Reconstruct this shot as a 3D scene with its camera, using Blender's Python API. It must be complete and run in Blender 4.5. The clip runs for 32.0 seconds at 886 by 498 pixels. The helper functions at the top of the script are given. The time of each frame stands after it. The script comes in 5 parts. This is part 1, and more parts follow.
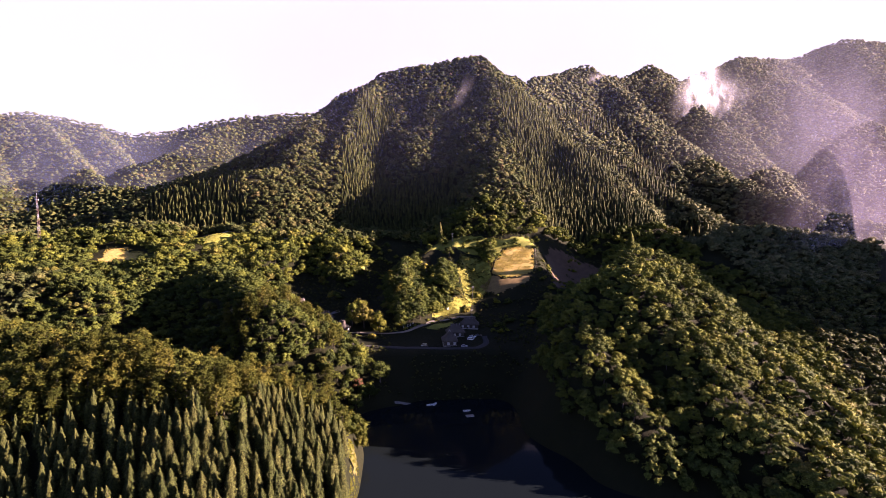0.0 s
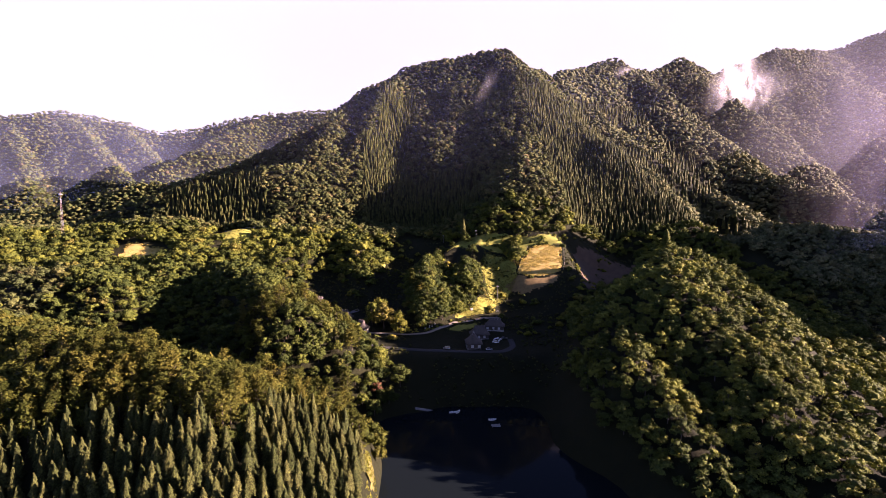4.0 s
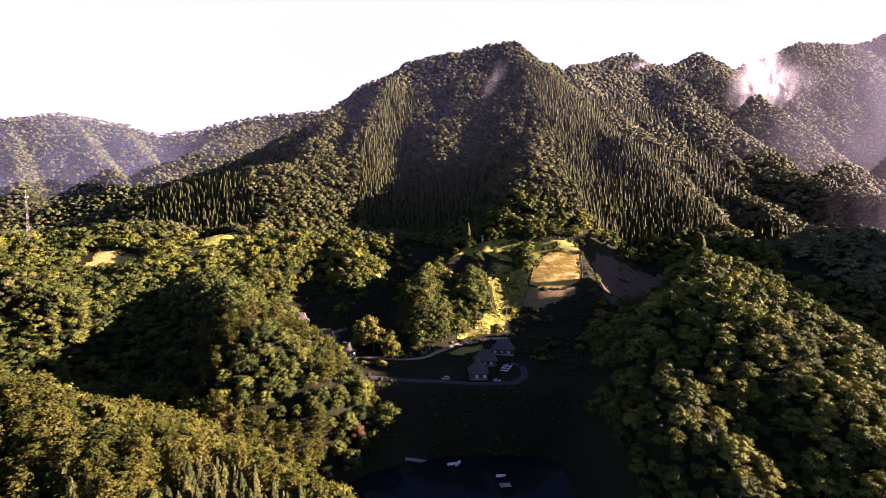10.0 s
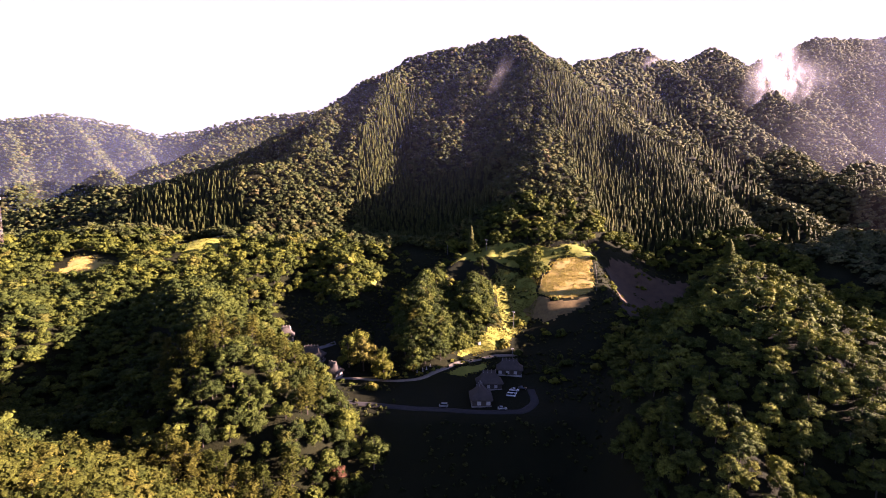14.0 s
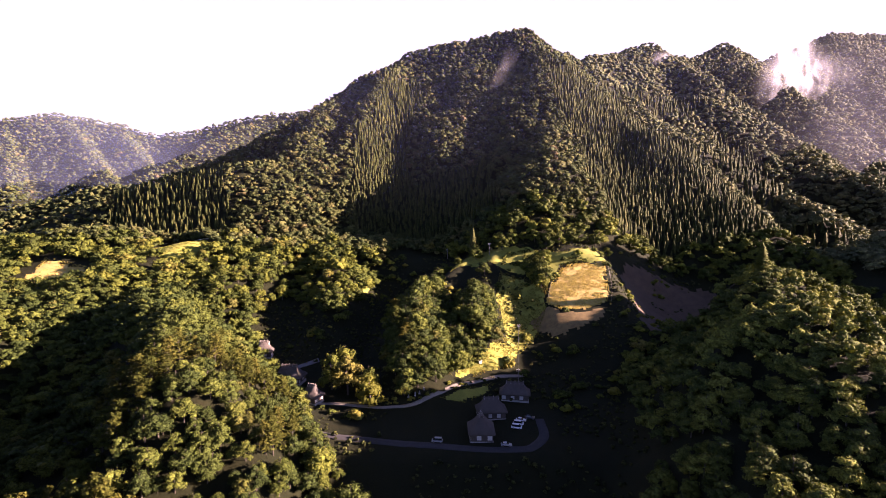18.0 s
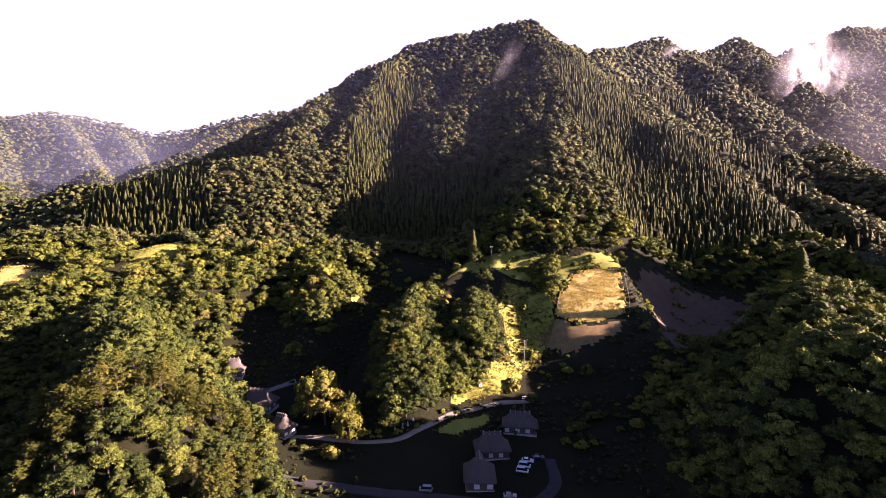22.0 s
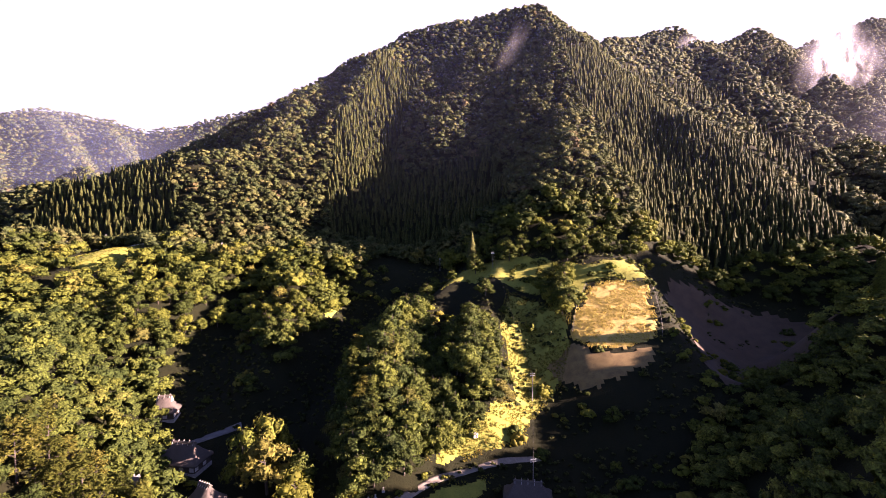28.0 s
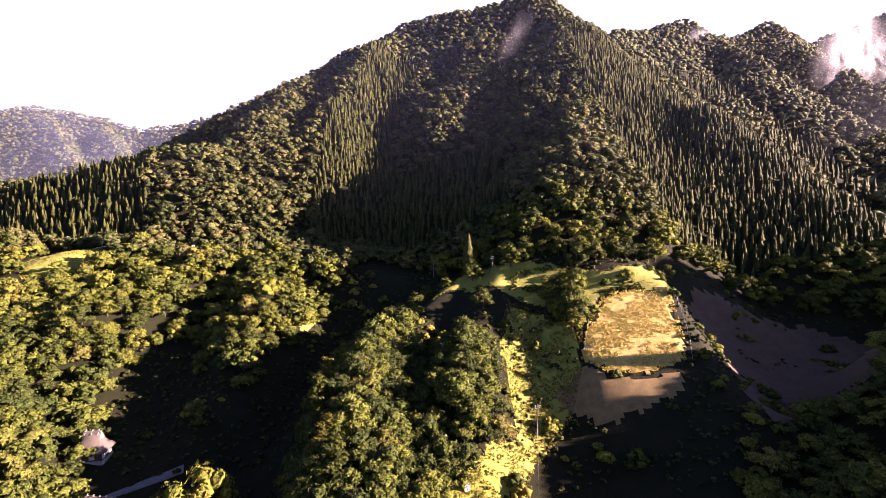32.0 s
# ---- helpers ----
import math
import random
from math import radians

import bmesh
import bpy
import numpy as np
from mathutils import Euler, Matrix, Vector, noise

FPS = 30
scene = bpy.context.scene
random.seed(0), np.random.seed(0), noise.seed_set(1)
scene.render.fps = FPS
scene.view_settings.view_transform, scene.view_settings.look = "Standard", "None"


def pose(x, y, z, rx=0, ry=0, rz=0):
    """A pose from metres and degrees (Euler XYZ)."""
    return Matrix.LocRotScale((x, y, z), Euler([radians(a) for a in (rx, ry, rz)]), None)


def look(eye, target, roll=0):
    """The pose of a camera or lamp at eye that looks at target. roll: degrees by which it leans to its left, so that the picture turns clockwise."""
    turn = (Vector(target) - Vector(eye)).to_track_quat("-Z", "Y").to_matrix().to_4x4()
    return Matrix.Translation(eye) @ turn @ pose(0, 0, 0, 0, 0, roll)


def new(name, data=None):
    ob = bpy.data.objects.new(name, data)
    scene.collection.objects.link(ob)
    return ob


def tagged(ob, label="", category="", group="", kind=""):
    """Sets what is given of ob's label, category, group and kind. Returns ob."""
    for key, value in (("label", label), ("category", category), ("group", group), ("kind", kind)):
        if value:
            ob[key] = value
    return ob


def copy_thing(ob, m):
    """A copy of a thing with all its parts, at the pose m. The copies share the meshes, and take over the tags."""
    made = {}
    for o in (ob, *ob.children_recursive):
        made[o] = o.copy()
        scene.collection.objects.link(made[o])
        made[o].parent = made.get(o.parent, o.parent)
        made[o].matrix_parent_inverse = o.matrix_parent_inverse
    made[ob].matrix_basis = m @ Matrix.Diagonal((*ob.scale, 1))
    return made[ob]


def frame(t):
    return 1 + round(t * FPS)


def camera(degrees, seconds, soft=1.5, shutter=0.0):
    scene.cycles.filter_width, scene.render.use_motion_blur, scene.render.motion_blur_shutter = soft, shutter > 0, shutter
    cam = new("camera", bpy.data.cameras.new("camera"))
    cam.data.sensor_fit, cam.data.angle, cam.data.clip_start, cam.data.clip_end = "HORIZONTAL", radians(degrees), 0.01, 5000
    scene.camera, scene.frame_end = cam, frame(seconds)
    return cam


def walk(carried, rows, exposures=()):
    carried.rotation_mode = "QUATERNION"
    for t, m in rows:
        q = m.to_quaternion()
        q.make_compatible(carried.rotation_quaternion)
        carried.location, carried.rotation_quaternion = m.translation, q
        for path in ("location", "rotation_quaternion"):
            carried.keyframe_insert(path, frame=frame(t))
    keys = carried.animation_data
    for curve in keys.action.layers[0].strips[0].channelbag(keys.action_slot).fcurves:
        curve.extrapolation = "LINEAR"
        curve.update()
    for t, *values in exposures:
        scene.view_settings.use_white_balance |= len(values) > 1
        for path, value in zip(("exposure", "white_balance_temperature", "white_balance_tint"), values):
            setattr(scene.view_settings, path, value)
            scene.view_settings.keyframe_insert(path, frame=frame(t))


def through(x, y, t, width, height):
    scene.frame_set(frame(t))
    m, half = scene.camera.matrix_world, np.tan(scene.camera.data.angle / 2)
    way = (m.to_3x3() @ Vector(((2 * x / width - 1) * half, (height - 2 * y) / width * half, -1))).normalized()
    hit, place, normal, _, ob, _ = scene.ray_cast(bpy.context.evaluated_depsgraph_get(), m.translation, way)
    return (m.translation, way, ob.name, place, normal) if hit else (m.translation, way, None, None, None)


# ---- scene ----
cam = camera(86.9, 32.0, 0.5)
PATH = [
    (0, pose(-8.95, -89.90, 111.89, 85.416, 0.089, -4.148)),
    (1, pose(-9.53, -87.88, 111.09, 85.251, 0.006, -3.093)),
    (2, pose(-10.11, -84.66, 110.37, 85.198, -0.067, -2.365)),
    (3, pose(-10.29, -79.60, 109.84, 85.190, -0.100, -1.876)),
    (6, pose(-7.31, -56.16, 109.71, 85.338, -0.060, -1.147)),
    (9, pose(-4.08, -32.08, 109.77, 85.521, 0.033, -0.686)),
    (13, pose(0.00, -0.00, 110.06, 85.719, 0.112, 0.000)),
    (19, pose(6.09, 47.94, 110.40, 85.898, 0.103, 0.809)),
    (23, pose(10.03, 80.34, 110.40, 85.953, 0.066, 1.256)),
    (28, pose(14.92, 121.07, 110.14, 85.991, -0.046, 1.699)),
    (32, pose(19.38, 152.88, 109.61, 86.091, -0.123, 2.095)),
]
walk(cam, PATH, [(0, 2.92, 6000, 51), (14, 3.02, 6000, 51), (32, 3.2, 6000, 51)])


# ---------------------------------------------------------------- world, sun
SUN_AZ, SUN_EL = radians(-5), radians(15.8)      # low morning sun from the right
SUN_DIR = Vector((math.cos(SUN_AZ) * math.cos(SUN_EL), math.sin(SUN_AZ) * math.cos(SUN_EL), math.sin(SUN_EL)))
world = bpy.data.worlds.new("sky")
scene.world = world
world.use_nodes = True
wn, wl = world.node_tree.nodes, world.node_tree.links
sky = wn.new("ShaderNodeTexSky")
sky.sky_type, sky.sun_disc = "NISHITA", False
sky.sun_elevation, sky.sun_rotation = SUN_EL, math.pi / 2 - SUN_AZ
sky.altitude, sky.air_density, sky.dust_density, sky.ozone_density = 300, 0.4, 0.3, 0.8
wl.new(sky.outputs[0], wn["Background"].inputs[0])
wn["Background"].inputs[1].default_value = 0.035
sun_data = bpy.data.lights.new("sun", "SUN")
sun_data.energy, sun_data.angle, sun_data.color = 5.0, radians(0.53), (1.0, 0.80, 0.56)
sun_lamp = new("sun", sun_data)
sun_lamp.matrix_world = look(SUN_DIR * 900, (0, 0, 0))


def sky_backdrop():
    """Glowing sheet that stands in for the white morning sky far beyond the ranges."""
    m = bpy.data.materials.new("glowing_sky_sheet")
    m.use_nodes = True
    n, l = m.node_tree.nodes, m.node_tree.links
    n.remove(n["Principled BSDF"])
    e = n.new("ShaderNodeEmission")
    e.inputs["Color"].default_value, e.inputs["Strength"].default_value = (1.0, 0.97, 1.0, 1), 0.145
    l.new(e.outputs[0], n["Material Output"].inputs["Surface"])
    me = bpy.data.meshes.new("backdrop")
    co, fc, cols = [], [], 40
    for k, (r, z) in enumerate(((3300, -150), (3300, 700), (3280, 1200), (3250, 1760))):
        for i in range(cols + 1):
            a = radians(-60 + 112 * i / cols)
            co.append((math.sin(a) * r, 300 + math.cos(a) * r, z))
    for k in range(3):
        for i in range(cols):
            b = k * (cols + 1) + i
            fc.append((b, b + 1, b + cols + 2, b + cols + 1))
    me.from_pydata(co, [], fc)
    me.materials.append(m)
    tagged(new("backdrop", me), "overexposed white morning sky beyond the mountains", "sky", kind="structure")


sky_backdrop()

# ---------------------------------------------------------------- materials
def mat(name):
    m = bpy.data.materials.new(name)
    m.use_nodes = True
    n, l = m.node_tree.nodes, m.node_tree.links
    return m, n, l, n["Principled BSDF"]


def noise_node(n, l, scale, detail=4.0, rough=0.6, coords="Object"):
    tc = n.new("ShaderNodeTexCoord")
    t = n.new("ShaderNodeTexNoise")
    t.inputs["Scale"].default_value, t.inputs["Detail"].default_value, t.inputs["Roughness"].default_value = scale, detail, rough
    l.new(tc.outputs[coords], t.inputs["Vector"])
    return t.outputs["Fac"]


def ramp(n, l, fac, stops):
    r = n.new("ShaderNodeValToRGB")
    e = r.color_ramp.elements
    while len(e) < len(stops):
        e.new(0.5)
    for el, (p, c) in zip(e, stops):
        el.position, el.color = p, (*c, 1)
    l.new(fac, r.inputs["Fac"])
    return r.outputs["Color"]


def mix(n, l, fac, a, b, kind="MIX"):
    m = n.new("ShaderNodeMix")
    m.data_type, m.blend_type = "RGBA", kind
    for sock, v in ((m.inputs[0], fac), (m.inputs[6], a), (m.inputs[7], b)):
        if isinstance(v, (int, float)):
            sock.default_value = v
        elif isinstance(v, tuple):
            sock.default_value = (*v, 1)
        else:
            l.new(v, sock)
    return m.outputs[2]


def bump(n, l, b, height, strength, dist):
    k = n.new("ShaderNodeBump")
    k.inputs["Strength"].default_value, k.inputs["Distance"].default_value = strength, dist
    l.new(height, k.inputs["Height"])
    l.new(k.outputs[0], b.inputs["Normal"])


def surface(name, dark, light, scale, rough=0.85, bump_d=0.02, metal=0.0, fine=6.0):
    """Weathered solid surface: two scales of variation and a fine relief."""
    m, n, l, b = mat(name)
    big = noise_node(n, l, scale)
    small = noise_node(n, l, scale * fine, 3)
    c = ramp(n, l, big, [(0.3, dark), (0.7, light)])
    c = mix(n, l, 0.35, c, ramp(n, l, small, [(0.3, tuple(v * 0.6 for v in dark)), (0.7, light)]))
    l.new(c, b.inputs["Base Color"])
    b.inputs["Roughness"].default_value, b.inputs["Metallic"].default_value = rough, metal
    bump(n, l, b, small, 0.5, bump_d)
    return m


def foliage(name, stops, through=0.25, leaf=0.0):
    """Leaves: a tint of its own for every tree, one for every clump, leaf-scale relief with its shade in the colour,
    and some light coming through.
    """
    m, n, l, b = mat(name)
    at = n.new("ShaderNodeAttribute")
    at.attribute_name = "tint"
    oi = n.new("ShaderNodeObjectInfo")
    geo = n.new("ShaderNodeNewGeometry")
    add = n.new("ShaderNodeMath")
    add.operation = "ADD"
    l.new(at.outputs["Fac"], add.inputs[0]), l.new(oi.outputs["Random"], add.inputs[1])
    fr = n.new("ShaderNodeMath")
    fr.operation = "FRACT"
    l.new(add.outputs[0], fr.inputs[0])
    c = ramp(n, l, fr.outputs[0], stops)
    c = mix(n, l, 0.5, c, ramp(n, l, geo.outputs["Random Per Island"], [(0, (0.62, 0.64, 0.66)), (0.5, (0.97, 0.97, 0.97)), (1, (1.38, 1.36, 1.2))]), "MULTIPLY")
    tr = n.new("ShaderNodeBsdfTranslucent")
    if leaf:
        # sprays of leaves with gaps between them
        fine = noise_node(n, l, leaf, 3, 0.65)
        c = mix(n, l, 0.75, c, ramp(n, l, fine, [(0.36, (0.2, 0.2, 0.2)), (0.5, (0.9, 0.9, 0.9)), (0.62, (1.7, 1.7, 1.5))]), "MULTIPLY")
        bump(n, l, b, fine, 1.0, 1.1 / leaf)
        l.new(b.inputs["Normal"].links[0].from_socket, tr.inputs["Normal"])
    l.new(c, b.inputs["Base Color"])
    b.inputs["Roughness"].default_value = 0.7
    b.inputs["Specular IOR Level"].default_value = 0.06
    l.new(mix(n, l, 1.0, c, (1.0, 1.0, 0.45), "MULTIPLY"), tr.inputs["Color"])
    mx = n.new("ShaderNodeMixShader")
    mx.inputs[0].default_value = through
    l.new(b.outputs[0], mx.inputs[1]), l.new(tr.outputs[0], mx.inputs[2])
    l.new(mx.outputs[0], n["Material Output"].inputs["Surface"])
    return m


BROAD = [(0.0, (0.033, 0.045, 0.009)), (0.35, (0.054, 0.067, 0.012)), (0.7, (0.082, 0.094, 0.014)), (0.95, (0.106, 0.114, 0.016)), (1.0, (0.11, 0.098, 0.02))]
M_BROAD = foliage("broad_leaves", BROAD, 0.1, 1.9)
# Brighter copy of the broad leaves: the lakeside knoll's sun put into the colour.
M_BROAD_LIT = foliage("sunlit_broad_leaves", [(k, (c[0] * 1.3, c[1] * 1.28, c[2] * 1.5)) for k, c in BROAD], 0.1, 1.9)
# Own dark green on the hummocks; on the western knoll, weaker light put into colour.
M_EVERGREEN_DIM = foliage("evergreen_dimmed_leaves", [(k, (c[0] * 0.8, c[1] * 0.86, c[2])) for k, c in BROAD], 0.1, 1.9)
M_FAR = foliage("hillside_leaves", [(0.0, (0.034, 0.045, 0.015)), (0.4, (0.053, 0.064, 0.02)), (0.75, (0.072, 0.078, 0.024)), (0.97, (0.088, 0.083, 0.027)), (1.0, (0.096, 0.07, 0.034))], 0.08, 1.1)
# Paler hillside leaves: haze and sun on the eastern spurs put into the colour.
M_FAR_HAZED = foliage("hazed_hillside_leaves", [(0.0, (0.055, 0.066, 0.03)), (0.5, (0.085, 0.095, 0.04)), (1.0, (0.12, 0.115, 0.05))], 0.08, 1.1)
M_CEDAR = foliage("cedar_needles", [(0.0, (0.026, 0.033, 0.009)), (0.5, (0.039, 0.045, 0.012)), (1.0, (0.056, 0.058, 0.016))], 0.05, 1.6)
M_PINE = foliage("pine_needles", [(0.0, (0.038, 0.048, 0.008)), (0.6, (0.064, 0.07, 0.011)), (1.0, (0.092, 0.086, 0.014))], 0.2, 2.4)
M_RED = foliage("russet_leaves", [(0.0, (0.075, 0.038, 0.022)), (1.0, (0.11, 0.055, 0.03))], 0.25)
M_BARK = surface("bark", (0.03, 0.024, 0.018), (0.085, 0.065, 0.05), 1.5, 0.95, 0.03)


def ground_material():
    m, n, l, b = mat("ground_cover_shade_dark")
    big = noise_node(n, l, 0.02, 5)
    mid = noise_node(n, l, 0.15, 5, 0.7)
    fine = noise_node(n, l, 1.8, 4, 0.7)
    # Grass and litter taken down to near black: the valley's shade is in this colour.
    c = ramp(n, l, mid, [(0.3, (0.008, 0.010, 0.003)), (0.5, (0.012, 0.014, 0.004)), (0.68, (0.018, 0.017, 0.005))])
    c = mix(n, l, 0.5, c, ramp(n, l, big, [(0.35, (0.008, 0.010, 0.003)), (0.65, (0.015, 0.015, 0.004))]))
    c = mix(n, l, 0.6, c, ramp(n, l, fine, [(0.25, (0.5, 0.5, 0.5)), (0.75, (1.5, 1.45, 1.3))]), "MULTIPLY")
    l.new(c, b.inputs["Base Color"])
    b.inputs["Roughness"].default_value = 0.95
    b.inputs["Specular IOR Level"].default_value = 0.15
    bump(n, l, b, fine, 0.8, 0.5)
    return m


M_GROUND = ground_material()


def water_material():
    m, n, l, b = mat("lake_water")
    b.inputs["Base Color"].default_value = (0.006, 0.009, 0.01, 1)
    b.inputs["Roughness"].default_value = 0.04
    b.inputs["IOR"].default_value = 1.1
    bump(n, l, b, noise_node(n, l, 0.6, 3), 0.08, 0.1)
    return m


M_WATER = water_material()


def thatch_material():
    m, n, l, b = mat("weathered_thatch")
    tc = n.new("ShaderNodeTexCoord")
    mp = n.new("ShaderNodeMapping")
    mp.inputs["Scale"].default_value = (9, 9, 1.2)
    l.new(tc.outputs["Object"], mp.inputs["Vector"])
    t = n.new("ShaderNodeTexNoise")
    t.inputs["Scale"].default_value, t.inputs["Detail"].default_value = 2.0, 5
    l.new(mp.outputs[0], t.inputs["Vector"])
    c = ramp(n, l, t.outputs["Fac"], [(0.3, (0.045, 0.036, 0.03)), (0.7, (0.105, 0.085, 0.07))])
    c = mix(n, l, 0.5, c, ramp(n, l, noise_node(n, l, 0.5, 4), [(0.3, (0.55, 0.6, 0.5)), (0.7, (1.2, 1.15, 1.1))]), "MULTIPLY")
    l.new(c, b.inputs["Base Color"])
    b.inputs["Roughness"].default_value = 0.95
    bump(n, l, b, t.outputs["Fac"], 0.8, 0.08)
    return m


M_THATCH = thatch_material()
M_WOOD = surface("dark_timber", (0.04, 0.03, 0.022), (0.1, 0.075, 0.055), 2.0, 0.8, 0.01)
M_PALEWOOD = surface("bleached_timber", (0.2, 0.175, 0.15), (0.36, 0.32, 0.28), 3.0, 0.85, 0.01)
M_PLASTER = surface("white_plaster", (0.42, 0.4, 0.36), (0.6, 0.57, 0.52), 0.8, 0.9, 0.004)
M_STONE = surface("field_stone", (0.2, 0.19, 0.17), (0.4, 0.38, 0.35), 1.2, 0.9, 0.03)
M_GRAVEL = surface("pale_gravel", (0.16, 0.135, 0.1), (0.3, 0.25, 0.19), 0.7, 0.95, 0.03)
M_LANE = surface("grey_lane", (0.018, 0.017, 0.016), (0.038, 0.035, 0.033), 0.6, 0.92, 0.02)
M_CONCRETE = surface("concrete", (0.1, 0.095, 0.09), (0.22, 0.21, 0.2), 0.7, 0.9, 0.01)
M_METAL = surface("galvanised_steel", (0.4, 0.41, 0.42), (0.6, 0.6, 0.6), 2.0, 0.45, 0.002, 0.8)
M_REDPAINT = surface("red_mast_paint", (0.06, 0.03, 0.028), (0.09, 0.045, 0.04), 1.0, 0.6, 0.002)
M_WHITEPAINT = surface("white_paint", (0.65, 0.65, 0.64), (0.82, 0.82, 0.8), 1.0, 0.5, 0.002)
M_RUBBER = surface("black_rubber", (0.012, 0.012, 0.012), (0.03, 0.03, 0.03), 8.0, 0.8, 0.002)
M_STRAW = surface("dry_field_grass", (0.29, 0.2, 0.045), (0.58, 0.43, 0.11), 0.6, 0.95, 0.15, 0.0, 9.0)
M_MEADOW = surface("meadow_grass", (0.14, 0.155, 0.014), (0.27, 0.265, 0.03), 0.25, 0.95, 0.12, 0.0, 9.0)
M_BANK = surface("yellowed_bank_grass", (0.05, 0.05, 0.008), (0.13, 0.11, 0.014), 0.3, 0.95, 0.12, 0.0, 8.0)
# Darker copy of the dry field grass, for the part where shadow lies.
M_STRAW_SHADED = surface("straw_with_painted_shade", (0.1, 0.066, 0.02), (0.23, 0.16, 0.05), 0.3, 0.95, 0.12, 0.0, 9.0)
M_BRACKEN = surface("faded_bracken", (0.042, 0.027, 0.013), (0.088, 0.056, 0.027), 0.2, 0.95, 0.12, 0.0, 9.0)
M_TUFT = foliage("grass_blades", [(0.0, (0.09, 0.11, 0.015)), (0.6, (0.15, 0.155, 0.022)), (1.0, (0.2, 0.17, 0.032))], 0.35)
M_STRAWTUFT = foliage("straw_blades", [(0.0, (0.22, 0.17, 0.03)), (1.0, (0.56, 0.45, 0.1))], 0.3)
M_BRUSH = foliage("autumn_brush_leaves", [(0.0, (0.08, 0.09, 0.014)), (0.6, (0.12, 0.11, 0.018)), (1.0, (0.17, 0.12, 0.024))], 0.3)


def paint(name, colour, rough=0.3, metal=0.0):
    m, n, l, b = mat(name)
    c = ramp(n, l, noise_node(n, l, 3.0, 3), [(0.3, tuple(v * 0.85 for v in colour)), (0.7, colour)])
    l.new(c, b.inputs["Base Color"])
    b.inputs["Roughness"].default_value, b.inputs["Metallic"].default_value = rough, metal
    b.inputs["Coat Weight"].default_value = 0.4
    return m


M_CARWHITE = paint("white_car_paint", (0.8, 0.8, 0.8))
M_CARSILVER = paint("silver_car_paint", (0.45, 0.46, 0.48), 0.35, 0.6)
M_CARDARK = paint("dark_car_paint", (0.03, 0.035, 0.05))
M_GLASS = paint("tinted_car_glass", (0.015, 0.018, 0.02), 0.05)
M_LAMP = paint("lamp_lens", (0.7, 0.7, 0.68), 0.1)
M_TAIL = paint("red_lamp_lens", (0.35, 0.02, 0.02), 0.15)
M_HULL = paint("boat_hull_paint", (0.75, 0.75, 0.72), 0.4)

M_MASTGREY = surface("mast_pale_paint", (0.13, 0.13, 0.13), (0.2, 0.2, 0.2), 1.0, 0.6, 0.002)


def mist_material(name, colour, density, edge, grain):
    """Thin drifting mist: clear towards its rims, torn by noise, lit by the sun."""
    m, n, l, b = mat(name)
    n.remove(b)
    tc = n.new("ShaderNodeTexCoord")
    sep = n.new("ShaderNodeSeparateXYZ")
    l.new(tc.outputs["UV"], sep.inputs[0])

    def math_node(op, a, b):
        k = n.new("ShaderNodeMath")
        k.operation, k.use_clamp = op, False
        for i, v in enumerate((a, b)):
            if isinstance(v, (int, float)):
                k.inputs[i].default_value = v
            else:
                l.new(v, k.inputs[i])
        return k.outputs[0]

    def hump(v):
        """0 at the rims, 1 inside."""
        d = math_node("MINIMUM", v, math_node("SUBTRACT", 1.0, v))
        s = n.new("ShaderNodeMapRange")
        s.interpolation_type = "SMOOTHSTEP"
        s.inputs["From Max"].default_value = edge
        l.new(d, s.inputs["Value"])
        return s.outputs[0]
    f = math_node("MULTIPLY", hump(sep.outputs[0]), hump(sep.outputs[1]))
    t = noise_node(n, l, grain, 5, 0.55)
    r = n.new("ShaderNodeMapRange")
    r.inputs["From Min"].default_value, r.inputs["From Max"].default_value = 0.3, 0.7
    l.new(t, r.inputs["Value"])
    f = math_node("MULTIPLY", math_node("MULTIPLY", f, r.outputs[0]), density)
    d, tl, ad = n.new("ShaderNodeBsdfDiffuse"), n.new("ShaderNodeBsdfTranslucent"), n.new("ShaderNodeMixShader")
    d.inputs[0].default_value = tl.inputs[0].default_value = (*colour, 1)
    l.new(d.outputs[0], ad.inputs[1]), l.new(tl.outputs[0], ad.inputs[2])
    tr, mx = n.new("ShaderNodeBsdfTransparent"), n.new("ShaderNodeMixShader")
    l.new(f, mx.inputs[0]), l.new(tr.outputs[0], mx.inputs[1]), l.new(ad.outputs[0], mx.inputs[2])
    l.new(mx.outputs[0], n["Material Output"].inputs["Surface"])
    return m


M_MIST = mist_material("drifting_mist", (0.95, 0.92, 0.97), 0.85, 0.5, 0.03)
M_WISP = mist_material("thin_wisp", (0.9, 0.88, 0.95), 0.1, 0.48, 0.05)
# Violet and blue aerial haze as sheet colour, lifting the shadows of the ranges.
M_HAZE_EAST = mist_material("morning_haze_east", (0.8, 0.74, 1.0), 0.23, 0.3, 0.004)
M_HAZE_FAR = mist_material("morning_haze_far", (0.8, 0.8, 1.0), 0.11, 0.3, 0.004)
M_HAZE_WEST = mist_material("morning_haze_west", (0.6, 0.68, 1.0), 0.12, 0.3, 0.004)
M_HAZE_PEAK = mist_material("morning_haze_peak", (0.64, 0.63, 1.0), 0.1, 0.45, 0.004)

